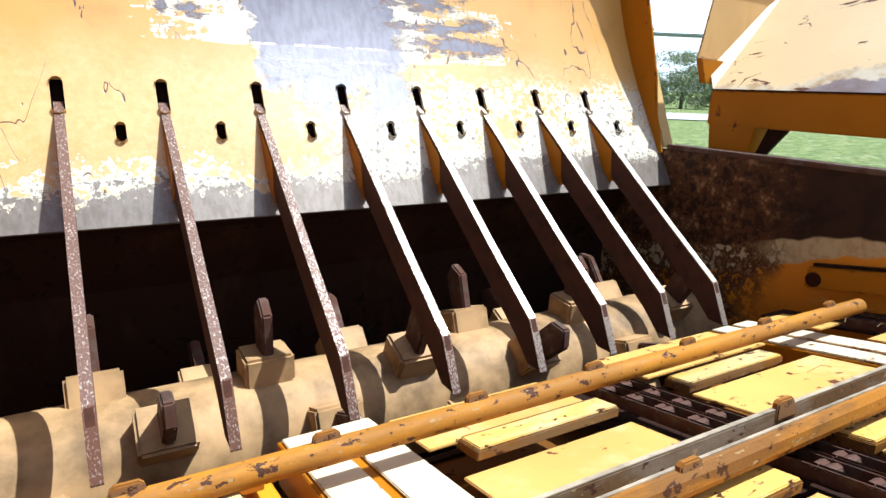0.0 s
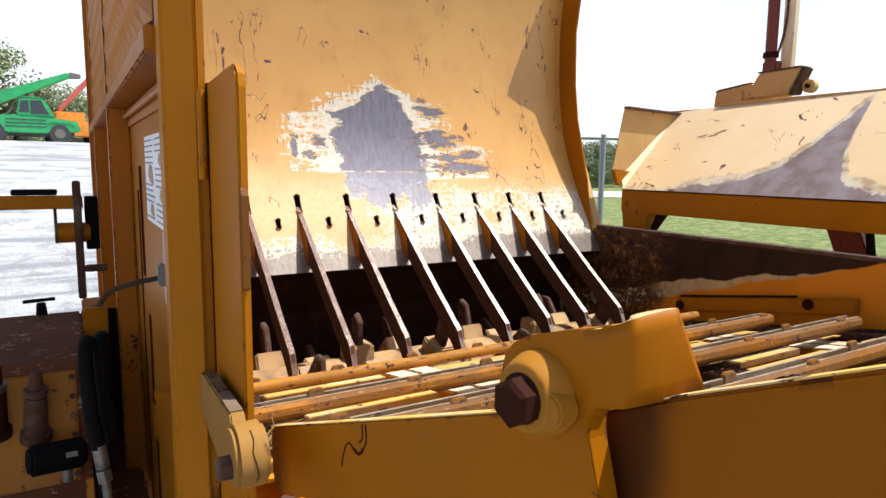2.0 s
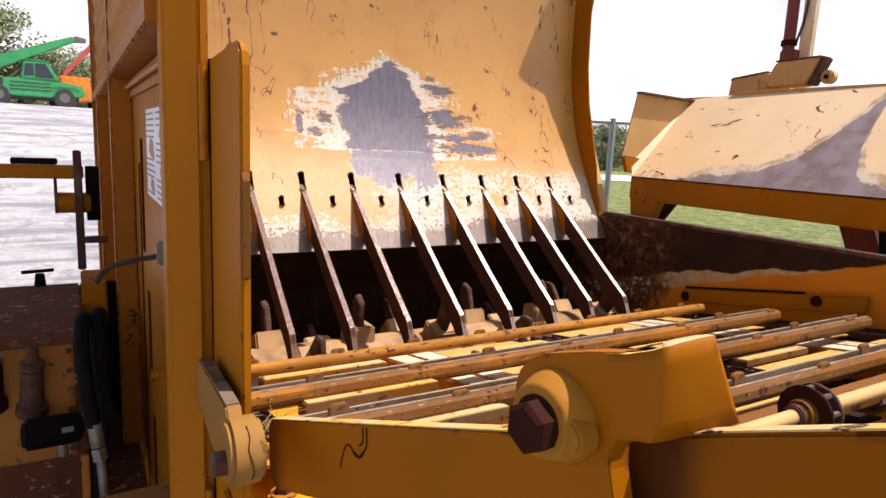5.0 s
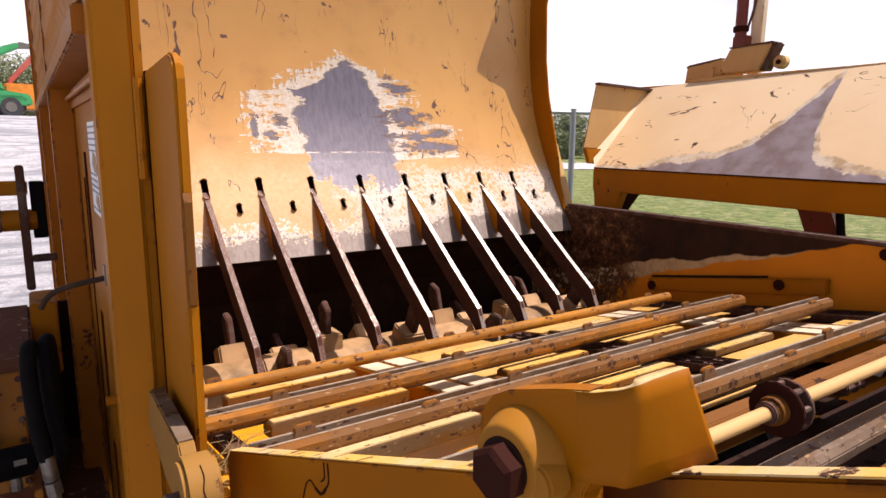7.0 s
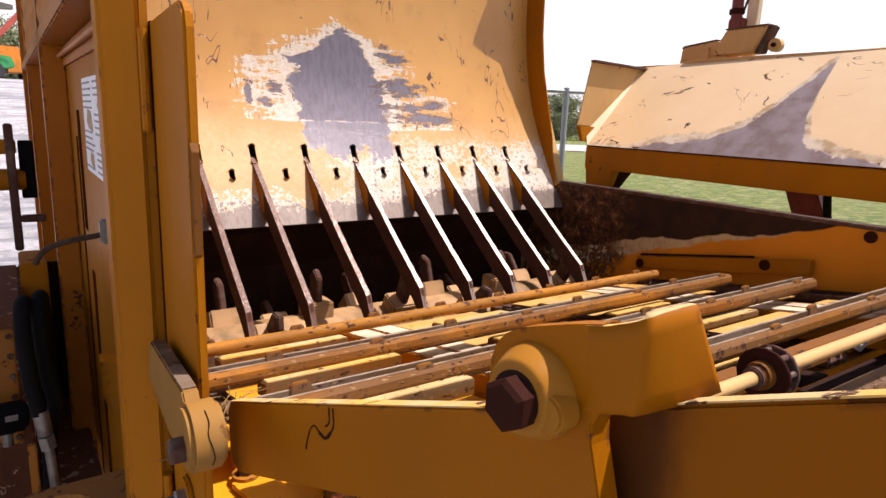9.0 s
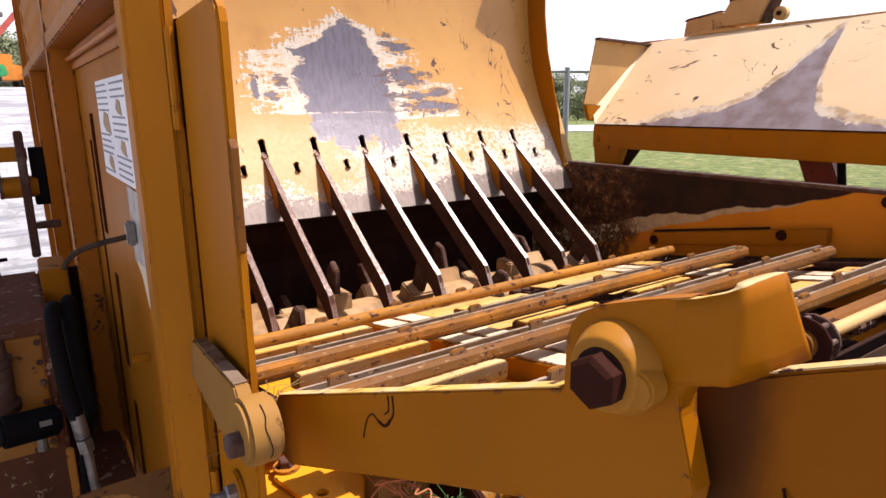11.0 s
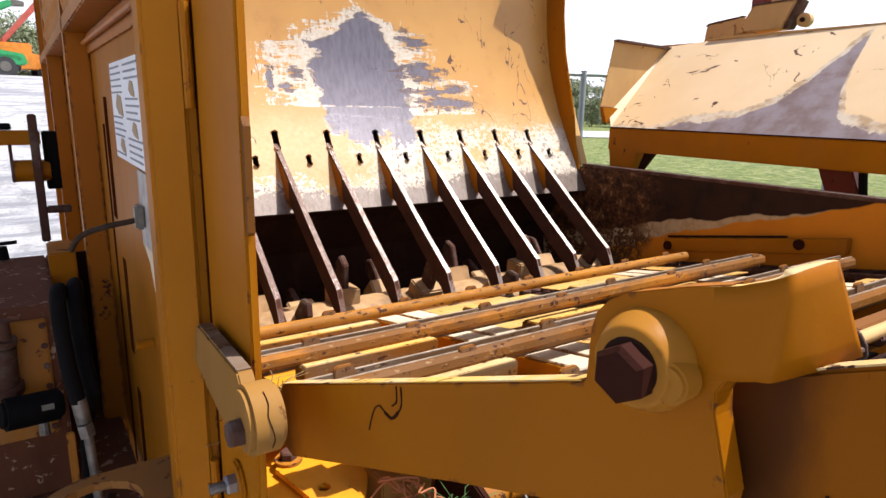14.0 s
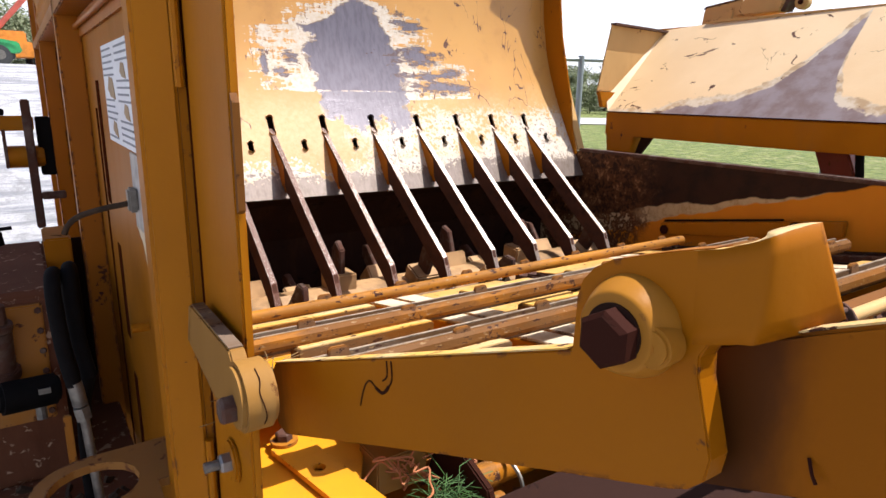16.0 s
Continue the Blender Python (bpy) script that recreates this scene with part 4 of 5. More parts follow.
    # switch plate with a black lever, scraped sheet below it
    part("switch_plate", box(-0.3895, -0.3862, -1.03, -0.90, 1.335, 1.482, 0.001), plain("scuffed_grey_plate", (0.46, 0.42, 0.38), 0.55, 0.1, 0.45, 22.0), proc, "scuffed pale grey switch plate")
    lev = part("lever", tube([(-0.39, -0.94, 1.392), (-0.415, -0.94, 1.386), (-0.445, -0.93, 1.380), (-0.485, -0.91, 1.366), (-0.505, -0.90, 1.350), (-0.515, -0.89, 1.330)], 0.0055, 8), plain("weathered_lever", (0.060, 0.038, 0.024), 0.8, 0.0, 0.5, 40.0, 0.3, 0.1), proc, "thin dark weathered lever", True)
    part("lever_bracket", box(-0.407, -0.389, -0.962, -0.93, 1.372, 1.418, 0.004), M_ZINC, lev)
    part("scrape", prism([(-0.88, 1.333), (-1.03, 1.333), (-1.02, 1.30), (-1.00, 1.25), (-0.985, 1.255), (-0.95, 1.305)], 0, -0.3872, -0.3861), M_PALE, proc, "pale scraped streak")
    # hinge lug and bolts low on the flange plate
    lug = part("hinge_lug", prism([(-1.42, 1.325), (-1.39, 1.262), (-1.52, 1.235), (-1.62, 1.240), (-1.640, 1.290), (-1.605, 1.327)][::-1], 0, -0.402, -0.384, 0.002), M_LUG, proc, "folded hinge lug")
    part("worn_edge", prism([(-1.424, 1.3255), (-1.602, 1.3275), (-1.602, 1.3290), (-1.424, 1.3270)], 0, -0.4005, -0.3850), M_STRIP, lug, "grey worn top edge")
    part("fold", prism([(-1.424, 1.322), (-1.398, 1.262), (-1.385, 1.262), (-1.410, 1.322)], 0, -0.402, -0.390, 0.002), M_LUG, lug)
    part("boss", rod((-0.410, -1.644, 1.290), (-0.372, -1.644, 1.290), 0.038, seg=36, bevel=0.005), M_LUG, lug, "", True)
    crack = [(-0.3905, -1.660, 1.3255), (-0.3895, -1.672, 1.3170), (-0.3920, -1.679, 1.3060), (-0.3890, -1.6825, 1.2930), (-0.3870, -1.6815, 1.2800), (-0.3885, -1.6770, 1.2700)]
    part("crack", tube(crack, 0.0006, 6), M_BOLT, lug, "dark jagged crack in the paint")
    part("bolt", hex_bolt((-0.409, -1.643, 1.278), (-1, 0, 0), 0.027, 0.016), M_RUST, lug, "dull hexagon bolt")
    lb = part("washer", rod((-0.382, -1.49, 1.122), (-0.374, -1.49, 1.122), 0.030, seg=24, bevel=0.003), M_YELLOW, proc, "", True)
    part("nut", hex_bolt((-0.382, -1.49, 1.122), (-1, 0, 0), 0.024, 0.014), M_STEEL, lb)
    part("stud", rod((-0.392, -1.49, 1.122), (-0.415, -1.49, 1.122), 0.007, seg=10), M_ZINC, lb)


build_near_side()


def plate_with_hole(outline, centre, r, z0, z1):
    """A flat plate with one round hole right through it."""
    bm = bmesh.new()
    ring = [(centre[0] + r * math.cos(2 * math.pi * k / 16), centre[1] + r * math.sin(2 * math.pi * k / 16)) for k in range(16)]
    for z in (z0, z1):
        edges = []
        for loop in (outline, ring):
            vs = [bm.verts.new((x, y, z)) for x, y in loop]
            edges += [bm.edges.new((vs[k], vs[(k + 1) % len(vs)])) for k in range(len(vs))]
        bmesh.ops.triangle_fill(bm, edges=edges, use_beauty=True)
    for loop in (outline, ring):
        k = len(loop)
        for q in range(k):
            (xa, ya), (xb, yb) = loop[q], loop[(q + 1) % k]
            bm.faces.new([bm.verts.new(p) for p in ((xa, ya, z0), (xb, yb, z0), (xb, yb, z1), (xa, ya, z1))])
    return finish(bm)


def build_lower():
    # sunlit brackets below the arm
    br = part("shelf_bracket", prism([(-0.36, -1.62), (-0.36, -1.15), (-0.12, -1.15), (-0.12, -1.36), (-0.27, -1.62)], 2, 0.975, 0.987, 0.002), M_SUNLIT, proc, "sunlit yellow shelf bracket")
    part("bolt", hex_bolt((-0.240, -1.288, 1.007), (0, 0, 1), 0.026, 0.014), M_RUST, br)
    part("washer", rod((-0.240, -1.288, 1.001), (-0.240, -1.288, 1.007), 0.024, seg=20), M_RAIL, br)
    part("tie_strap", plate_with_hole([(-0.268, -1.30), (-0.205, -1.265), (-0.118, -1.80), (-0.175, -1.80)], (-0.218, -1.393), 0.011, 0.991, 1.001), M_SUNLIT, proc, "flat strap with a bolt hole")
    part("angle_tab", box(-0.13, -0.03, -1.43, -1.36, 0.93, 1.0, 0.003), M_LUG, proc, "dusty tan angle tab")
    part("catch_plate", box(-0.12, 0.60, -1.62, -0.70, 0.80, 0.81, 0.003), M_WORN, proc, "rusty catch plate under the floor")
    part("lower_rail", prism([(-1.600, 0.945), (-1.625, 0.955), (-1.665, 0.945), (-1.68, 0.93), (-1.68, 0.85), (-1.60, 0.85)], 0, 0.10, 1.6, 0.003), M_FLAP, proc, "pale worn lower rail")
    for k in range(6):
        part("rail_tooth", box(0.24 + k * 0.2, 0.30 + k * 0.2, -1.70, -1.675, 0.925, 0.958, 0.003), M_RAIL, proc)
    part("return_shaft", rod((0.06, -1.50, 0.95), (1.5, -1.50, 0.95), 0.022, seg=18), M_YELLOW, proc, "", True)
    part("shaft_nut", rod((0.005, -1.50, 0.95), (0.065, -1.50, 0.95), 0.026, 0.024, 14, bevel=0.003), M_RAIL, proc, "", True)
    part("shaft_nut", rod((0.005, -1.555, 0.935), (0.045, -1.555, 0.935), 0.020, 0.018, 14, bevel=0.003), M_RAIL, proc, "", True)
    part("side_guard", prism([(-1.40, 0.93), (-1.43, 1.0), (-1.50, 1.02), (-1.58, 0.99), (-1.61, 0.92), (-1.57, 0.84), (-1.45, 0.84)], 0, -0.012, 0.002, 0.003), M_BOLT, proc, "dark disc guard with a polished rim")
    part("guard_wire", tube([(0.075, -1.47, 0.98), (0.082, -1.50, 0.985), (0.085, -1.55, 0.96), (0.08, -1.57, 0.90)], 0.004, 6), M_ZINC, proc)
    part("foot_plate", box(-0.20, 0.35, -2.25, -1.86, 0.90, 0.915, 0.003), M_YELLOW, proc)
    part("frame_rail", box(-0.30, -0.10, -1.95, 0.6, 0.55, 0.70, 0.006), M_YELLOW, proc)
    part("axle", rod((-0.4, -0.9, 0.35), (1.8, -0.9, 0.35), 0.06), M_RUST, proc)
    for x in (-0.25, 1.75):
        part("wheel", rod((x - 0.12, -0.9, 0.36), (x + 0.12, -0.9, 0.36), 0.36, seg=32, bevel=0.05), M_BLACK, proc, "black rubber tyre", True)


build_lower()


# ---- loader arm on the near side ----
def slant(bm):
    """Leans a part, built flat at x = -0.307, along the arm, which runs out from the machine at an angle."""
    for v in bm.verts:
        v.co.x -= 0.12 * (v.co.y + 1.793)
    return bm


def build_arm():
    arm = thing("loader_arm", (-0.30, -1.68, 1.1), "yellow loader arm with a bolted pivot bracket", "loader arm")
    head = [(-1.993, 1.444), (-1.994, 1.481), (-1.997, 1.492), (-2.005, 1.502), (-2.018, 1.510), (-2.053, 1.522), (-2.0775, 1.529), (-2.080, 1.476)]
    end = [(-2.076, 1.468), (-2.077, 1.455), (-2.084, 1.430), (-2.089, 1.412), (-2.087, 1.398), (-2.078, 1.388), (-2.066, 1.382)]
    foot = [(-1.995, 1.355), (-1.875, 1.309), (-1.576, 1.190), (-1.556, 1.196), (-1.550, 1.215), (-1.548, 1.265), (-1.556, 1.278), (-1.851, 1.390)]
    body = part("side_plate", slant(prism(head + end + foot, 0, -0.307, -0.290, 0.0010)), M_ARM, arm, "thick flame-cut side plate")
    for line, r in ((((-1.790, 1.364), (-1.791, 1.351), (-1.7885, 1.346), (-1.784, 1.342)), 0.0009),
                    (((-1.797, 1.366), (-1.7985, 1.352), (-1.797, 1.345), (-1.793, 1.339)), 0.0010),
                    (((-1.793, 1.339), (-1.788, 1.3325), (-1.782, 1.329), (-1.773, 1.3305)), 0.0017),
                    (((-1.773, 1.3305), (-1.764, 1.334), (-1.758, 1.3305), (-1.754, 1.325), (-1.749, 1.312), (-1.746, 1.301)), 0.0009)):
        part("scratch", slant(tube([(-0.3072, y, z) for y, z in line], r, 6)), M_BOLT, body, "thin jagged scratch")
    # pale strips draw the worn cut edges and the sunlight on them
    edge = [(-1.556, 1.2785), (-1.851, 1.3905), (-1.990, 1.4435)]
    part("cut_edge", slant(prism(edge + [(y, z + 0.0012) for y, z in reversed(edge)], 0, -0.3072, -0.2905)), M_SLAT, body, "flame-cut top edge, worn pale, with sunlight in its colour")
    edge = [(-2.05, 1.457), (-2.12, 1.4925), (-2.298, 1.5745)]
    part("cut_edge", prism(edge + [(y, z + 0.0012) for y, z in reversed(edge)], 0, -0.2452, -0.2325), M_SLAT, arm, "flame-cut top edge, worn pale, with sunlight in its colour")
    part("inner_plate", prism([(-2.03, 1.447), (-2.12, 1.492), (-2.30, 1.575), (-2.30, 1.475), (-2.145, 1.408), (-2.03, 1.360)], 0, -0.245, -0.232, 0.002), M_INNER, arm, "inner plate, stained, with the ear's shadow in its colour")
    part("stub", tube([(-0.2455, -2.126, 1.425), (-0.249, -2.130, 1.419), (-0.250, -2.133, 1.415)], 0.0010, 6), M_BOLT, arm)
    # the plate's bent ear: places along its lower and upper edge
    stations = [(-0.2738, -2.0670, 1.4730, -0.2740, -2.0654, 1.5251), (-0.2733, -2.0770, 1.4757, -0.2738, -2.0727, 1.5270), (-0.2716, -2.0915, 1.4803, -0.2727, -2.0827, 1.5296),
                (-0.2703, -2.1005, 1.4832, -0.2712, -2.0945, 1.5350), (-0.2655, -2.1042, 1.4840, -0.2672, -2.1027, 1.5391), (-0.2487, -2.1097, 1.4861, -0.2585, -2.1050, 1.5410),
                (-0.2360, -2.1142, 1.4880, -0.2475, -2.1066, 1.5428), (-0.2207, -2.1214, 1.4945, -0.2335, -2.1082, 1.5440)]
    smooth_line = []
    for i in range(len(stations) - 1):
        a, b, c, e = [Vector(stations[max(0, min(len(stations) - 1, i + k))]) for k in (-1, 0, 1, 2)]
        for k in range(5):
            s = k / 5
            smooth_line.append(0.5 * (2 * b + (c - a) * s + (2 * a - 5 * b + 4 * c - e) * s * s + (3 * b - a - 3 * c + e) * s ** 3))
    smooth_line.append(Vector(stations[-1]))
    bm = bmesh.new()
    rows = []
    for st in smooth_line:
        lo, hi = Vector(st[:3]), Vector(st[3:])
        wave = Vector((0, 0, 0.0008 * noise.noise((hi.x * 90, hi.y * 90, 3))))
        rows.append([bm.verts.new(lo.lerp(hi, k / 5) + (wave if k in (0, 5) else Vector())) for k in range(6)])
    for a, b in zip(rows, rows[1:]):
        for k in range(5):
            bm.faces.new((a[k], b[k], b[k + 1], a[k + 1]))
    strap = part("pivot_bracket", bm, M_ARM, arm, "bent plate ear with a torch-cut top edge", True)
    s = strap.modifiers.new("thick", 'SOLIDIFY')
    s.thickness, s.offset, s.use_quality_normals = 0.007, -1.0, True
    # the rim takes the pale paint as the ear's edge highlight
    strap.data.materials.append(M_SLAT)
    s.material_offset_rim = 1
    base, out = Vector((-0.2773, -2.0405, 1.4746)), Vector((-1, -0.12, 0)).normalized()
    boss = bmesh.new()
    turn = out.to_track_quat("Z", "Y").to_matrix()
    rings = []
    for h, r in ((-0.004, 0.0312), (0.001, 0.0310), (0.004, 0.0304), (0.009, 0.0285), (0.014, 0.0262), (0.0175, 0.0246), (0.0190, 0.0234), (0.0196, 0.0220)):
        c = base + out * h + Vector((0, 0.0060, -0.001))
        rings.append([boss.verts.new(c + turn @ Vector((r * math.cos(k * math.pi / 24), r * math.sin(k * math.pi / 24), 0))) for k in range(48)])
    for a, b in zip(rings, rings[1:]):
        for k in range(48):
            boss.faces.new((a[k], a[(k + 1) % 48], b[(k + 1) % 48], b[k]))
    boss.faces.new(rings[-1])
    part("pivot_boss", boss, M_BOSS, body, "dusty round pivot boss", True)
    part("washer", rod(base + out * 0.0190 + Vector((0, 0.006, -0.001)), base + out * 0.0212 + Vector((0, 0.006, -0.001)), 0.0176, seg=36), M_SHADE, body, "dark washer under the bolt head", True)
    plug = base + Vector((0, -0.0160, -0.0035))
    part("plug", rod(plug - out * 0.002, plug + out * 0.0160, 0.0130, 0.0122, 32, bevel=0.002), M_BOSS, body, "small round plug welded beside the boss", True)
    part("rust_spot", rod(plug + out * 0.0155, plug + out * 0.0163, 0.0032, seg=14), M_RAIL, body)
    part("pivot_bolt", hex_bolt(base + out * 0.0200 + Vector((0, 0.005, -0.002)), out, 0.0300, 0.014), M_BOLT, body, "large dark rusted hexagon bolt")
    return arm


build_arm()


# ---- raised side flap beyond the far wall ----
def back(bm, k):
    """Stands a part of the hinge or mast further out behind the flap's upper edge."""
    c = Vector((-0.54, -2.30, 1.63))
    for v in bm.verts:
        v.co = c + (v.co - c) * k
    return bm


def build_flap():
    fl = thing("side_flap", (2.1, -0.9, 1.35), "faded yellow side flap, rubbed to bare metal", "machine flap")
    n = Nodes("flap_rubbed_paint")
    x, y, z = n.axis()
    coarse, grain = n.noise(4.0, 5.0, 0.6), n.noise(15.0, 5.0, 0.65)
    paint = n.mix(n.ramp(n.noise(2.0), 0.3, 0.7), (0.76, 0.56, 0.32), (0.69, 0.48, 0.25))
    # bare metal creeps along the lower edge and climbs to a leaning point
    height = n.curve(y, -1.60, -0.30, ((-1.60, 1.535), (-1.40, 1.545), (-1.26, 1.583), (-1.16, 1.617), (-1.105, 1.69), (-1.088, 1.78), (-1.078, 1.928), (-1.045, 1.885),
                                       (-1.00, 1.823), (-0.958, 1.744), (-0.895, 1.676), (-0.75, 1.604), (-0.56, 1.572), (-0.46, 1.545), (-0.38, 1.53)), 1.4, 2.0)
    d = n.math('SUBTRACT', height, z)
    d = n.math('ADD', d, n.math('MULTIPLY', n.math('SUBTRACT', coarse, 0.5), 0.09))
    d = n.math('ADD', d, n.math('MULTIPLY', n.math('SUBTRACT', grain, 0.5), 0.06))
    bare = n.ramp(d, 0.012, 0.02)
    pale = n.ramp(d, -0.024, -0.012)
    c = n.mix(pale, paint, n.mix(n.ramp(grain, 0.4, 0.65), (0.60, 0.50, 0.36), (0.42, 0.28, 0.14)))
    c = n.mix(bare, c, n.mix(n.ramp(n.noise(9.0, 5.0), 0.4, 0.65), (0.34, 0.27, 0.25), (0.25, 0.17, 0.14)))
    scr = n.ramp(n.noise(12.0, 5.0, 0.62, (1, 0.6, 1.4), 1.0), 0.655, 0.672)
    line = n.math('ABSOLUTE', n.math('SUBTRACT', n.noise(5.0, 3.0, 0.6, (1, 0.7, 1), 0.8), 0.5))
    scr = n.math('MAXIMUM', scr, n.math('MULTIPLY', n.ramp(line, 0.005, 0.003), n.ramp(n.noise(6.0, 2.0), 0.58, 0.62)))
    c = n.mix(n.math('MULTIPLY', scr, n.math('SUBTRACT', 1.0, bare)), c, (0.10, 0.04, 0.018))
    n.bump(n.noise(80.0), 0.2)
    mat = n.done(c, 0.42, n.math('MULTIPLY', bare, 0.4))
    bm = bmesh.new()
    x0, x1 = 1.775, 2.20
    lo = [(x0, -0.175, 1.535), (x0, -2.6, 1.535)]
    hi = [(x1, -2.3, 1.985), (x1, -0.345, 1.942)]
    v = [bm.verts.new(p) for p in lo + hi]
    bm.faces.new(v)
    bmesh.ops.subdivide_edges(bm, edges=bm.edges, cuts=6, use_grid_fill=True)
    ob = part("sheet", bm, mat, fl, "sloping sheet rubbed bare in a tongue shape")
    s = ob.modifiers.new("thick", 'SOLIDIFY')
    s.thickness, s.offset = 0.008, -1
    part("lower_beam", box(1.765, 1.84, -2.6, -0.175, 1.425, 1.530, 0.004), M_YELLOW, fl, "square lower beam with rusty edge")
    part("beam_edge", box(1.7635, 1.775, -2.6, -0.18, 1.5305, 1.5345), M_BOLT, fl)
    part("end_wing", prism([(1.735, 1.629), (1.804, 1.931), (2.19, 1.92), (1.986, 1.618)], 1, -0.136, -0.130, 0.001), M_FLAP, fl, "folded end wing")
    part("wing_edge", prism([(1.804, 1.926), (1.804, 1.936), (2.19, 1.925), (2.19, 1.915)], 1, -0.160, -0.126), M_RUST, fl)
    part("wing_return", prism([(1.735, 1.626), (1.986, 1.615), (1.86, 1.545), (1.765, 1.552)], 1, -0.150, -0.128, 0.002), M_YELLOW, fl)
    bm = bmesh.new()
    bm.faces.new([bm.verts.new(p) for p in ((1.775, -0.175, 1.536), (2.20, -0.345, 1.941), (2.20, -0.135, 1.930), (1.80, -0.135, 1.60))])
    ob = part("end_fillet", bm, mat, fl, "folded corner between sheet and wing")
    s = ob.modifiers.new("thick", 'SOLIDIFY')
    s.thickness, s.offset = 0.006, -1
    part("leg", prism([(-0.17, 1.50), (-0.36, 1.50), (-0.325, 1.34), (-0.19, 1.34)], 0, 1.77, 1.835, 0.003), M_YELLOW, fl)
    part("leg_web", prism([(-0.365, 1.43), (-0.43, 1.43), (-0.36, 1.34), (-0.33, 1.34)], 0, 1.80, 1.812), M_SHADE, fl)
    part("hinge_plate", back(prism([(-0.306, 1.915), (-0.318, 2.012), (-0.330, 2.020), (-0.50, 2.040), (-0.56, 2.00), (-0.56, 1.90)], 0, 2.235, 2.262, 0.004), 1.04), M_FLAP, fl, "hinge plate with a rusty top edge")
    part("plate_edge", back(prism([(-0.319, 2.013), (-0.331, 2.021), (-0.50, 2.041), (-0.50, 2.046), (-0.330, 2.027), (-0.314, 2.017)], 0, 2.233, 2.264), 1.04), M_RUST, fl)
    part("hinge_fillet", back(prism([(-0.345, 1.93), (-0.47, 2.012), (-0.47, 1.93)], 0, 2.224, 2.2348, 0.002), 1.04), M_FLAP, fl)
    cap = part("hinge_cap", back(prism([(-0.485, 1.968), (-0.548, 2.080), (-0.742, 2.086), (-0.690, 1.972)], 0, 2.222, 2.300, 0.005), 1.04), M_FLAP, fl, "sloping hinge cap with a dark side")
    part("cap_side", back(prism([(-0.6915, 1.972), (-0.7435, 2.086), (-0.760, 2.084), (-0.712, 1.972)], 0, 2.228, 2.296, 0.002), 1.04), M_RUST, cap)
    part("cap_edge", back(prism([(-0.546, 2.0805), (-0.744, 2.0865), (-0.744, 2.0925), (-0.544, 2.0865)], 0, 2.220, 2.302), 1.04), M_RUST, cap)
    part("hinge_ear", back(rod((2.245, -0.768, 2.004), (2.285, -0.768, 2.004), 0.029, seg=24, bevel=0.005), 1.04), M_FLAP, fl, "", True)
    part("hinge_pin", back(rod((2.236, -0.768, 2.004), (2.246, -0.768, 2.004), 0.010, seg=14), 1.04), M_BOLT, fl, "", True)
    part("upper_lip", box(2.192, 2.206, -2.28, -0.36, 1.945, 1.957, 0.002), M_FLAP, fl, "thin folded upper lip")
    part("ram_strut", prism([(-1.30, 0.9), (-1.42, 0.9), (-1.19, 1.44), (-1.07, 1.44)], 0, 1.90, 1.97, 0.006), M_OXIDE, fl, "dark red strut")
    part("stay_rod", rod((1.88, -1.32, 0.9), (1.86, -1.25, 1.44), 0.014, seg=10), M_BLACK, fl)
    mast = thing("hydraulic_mast", (2.45, -0.48, 2.0), "weathered brown steel mast rising above the flap", "mast")
    part("ram", back(rod((2.45, -0.452, 1.98), (2.45, -0.440, 3.2), 0.027, seg=18), 1.20), M_OXIDE, mast, "dull red ram tube", True)
    part("tube", back(box(2.465, 2.505, -0.545, -0.490, 1.98, 3.2, 0.004), 1.20), M_PALE, mast)
    part("clevis", back(box(2.415, 2.485, -0.500, -0.430, 2.09, 2.165, 0.006), 1.20), M_OXIDE, mast)
    part("collar", back(rod((2.45, -0.450, 2.185), (2.45, -0.4497, 2.212), 0.036, seg=18, bevel=0.003), 1.20), M_BOLT, mast, "", True)
    part("hose", back(tube([(2.46, -0.475, 2.19), (2.458, -0.505, 2.30), (2.46, -0.512, 2.44), (2.46, -0.50, 2.62), (2.46, -0.495, 3.2)], 0.006, 8), 1.20), M_RUST, mast, "", True)
    part("foot", box(2.21, 3.12, -0.62, -0.02, 1.925, 1.94, 0.003), M_YELLOW, mast)
    part("foot_web", box(2.35, 3.10, -0.30, -0.28, 1.94, 2.00, 0.003), M_YELLOW, mast)


build_flap()


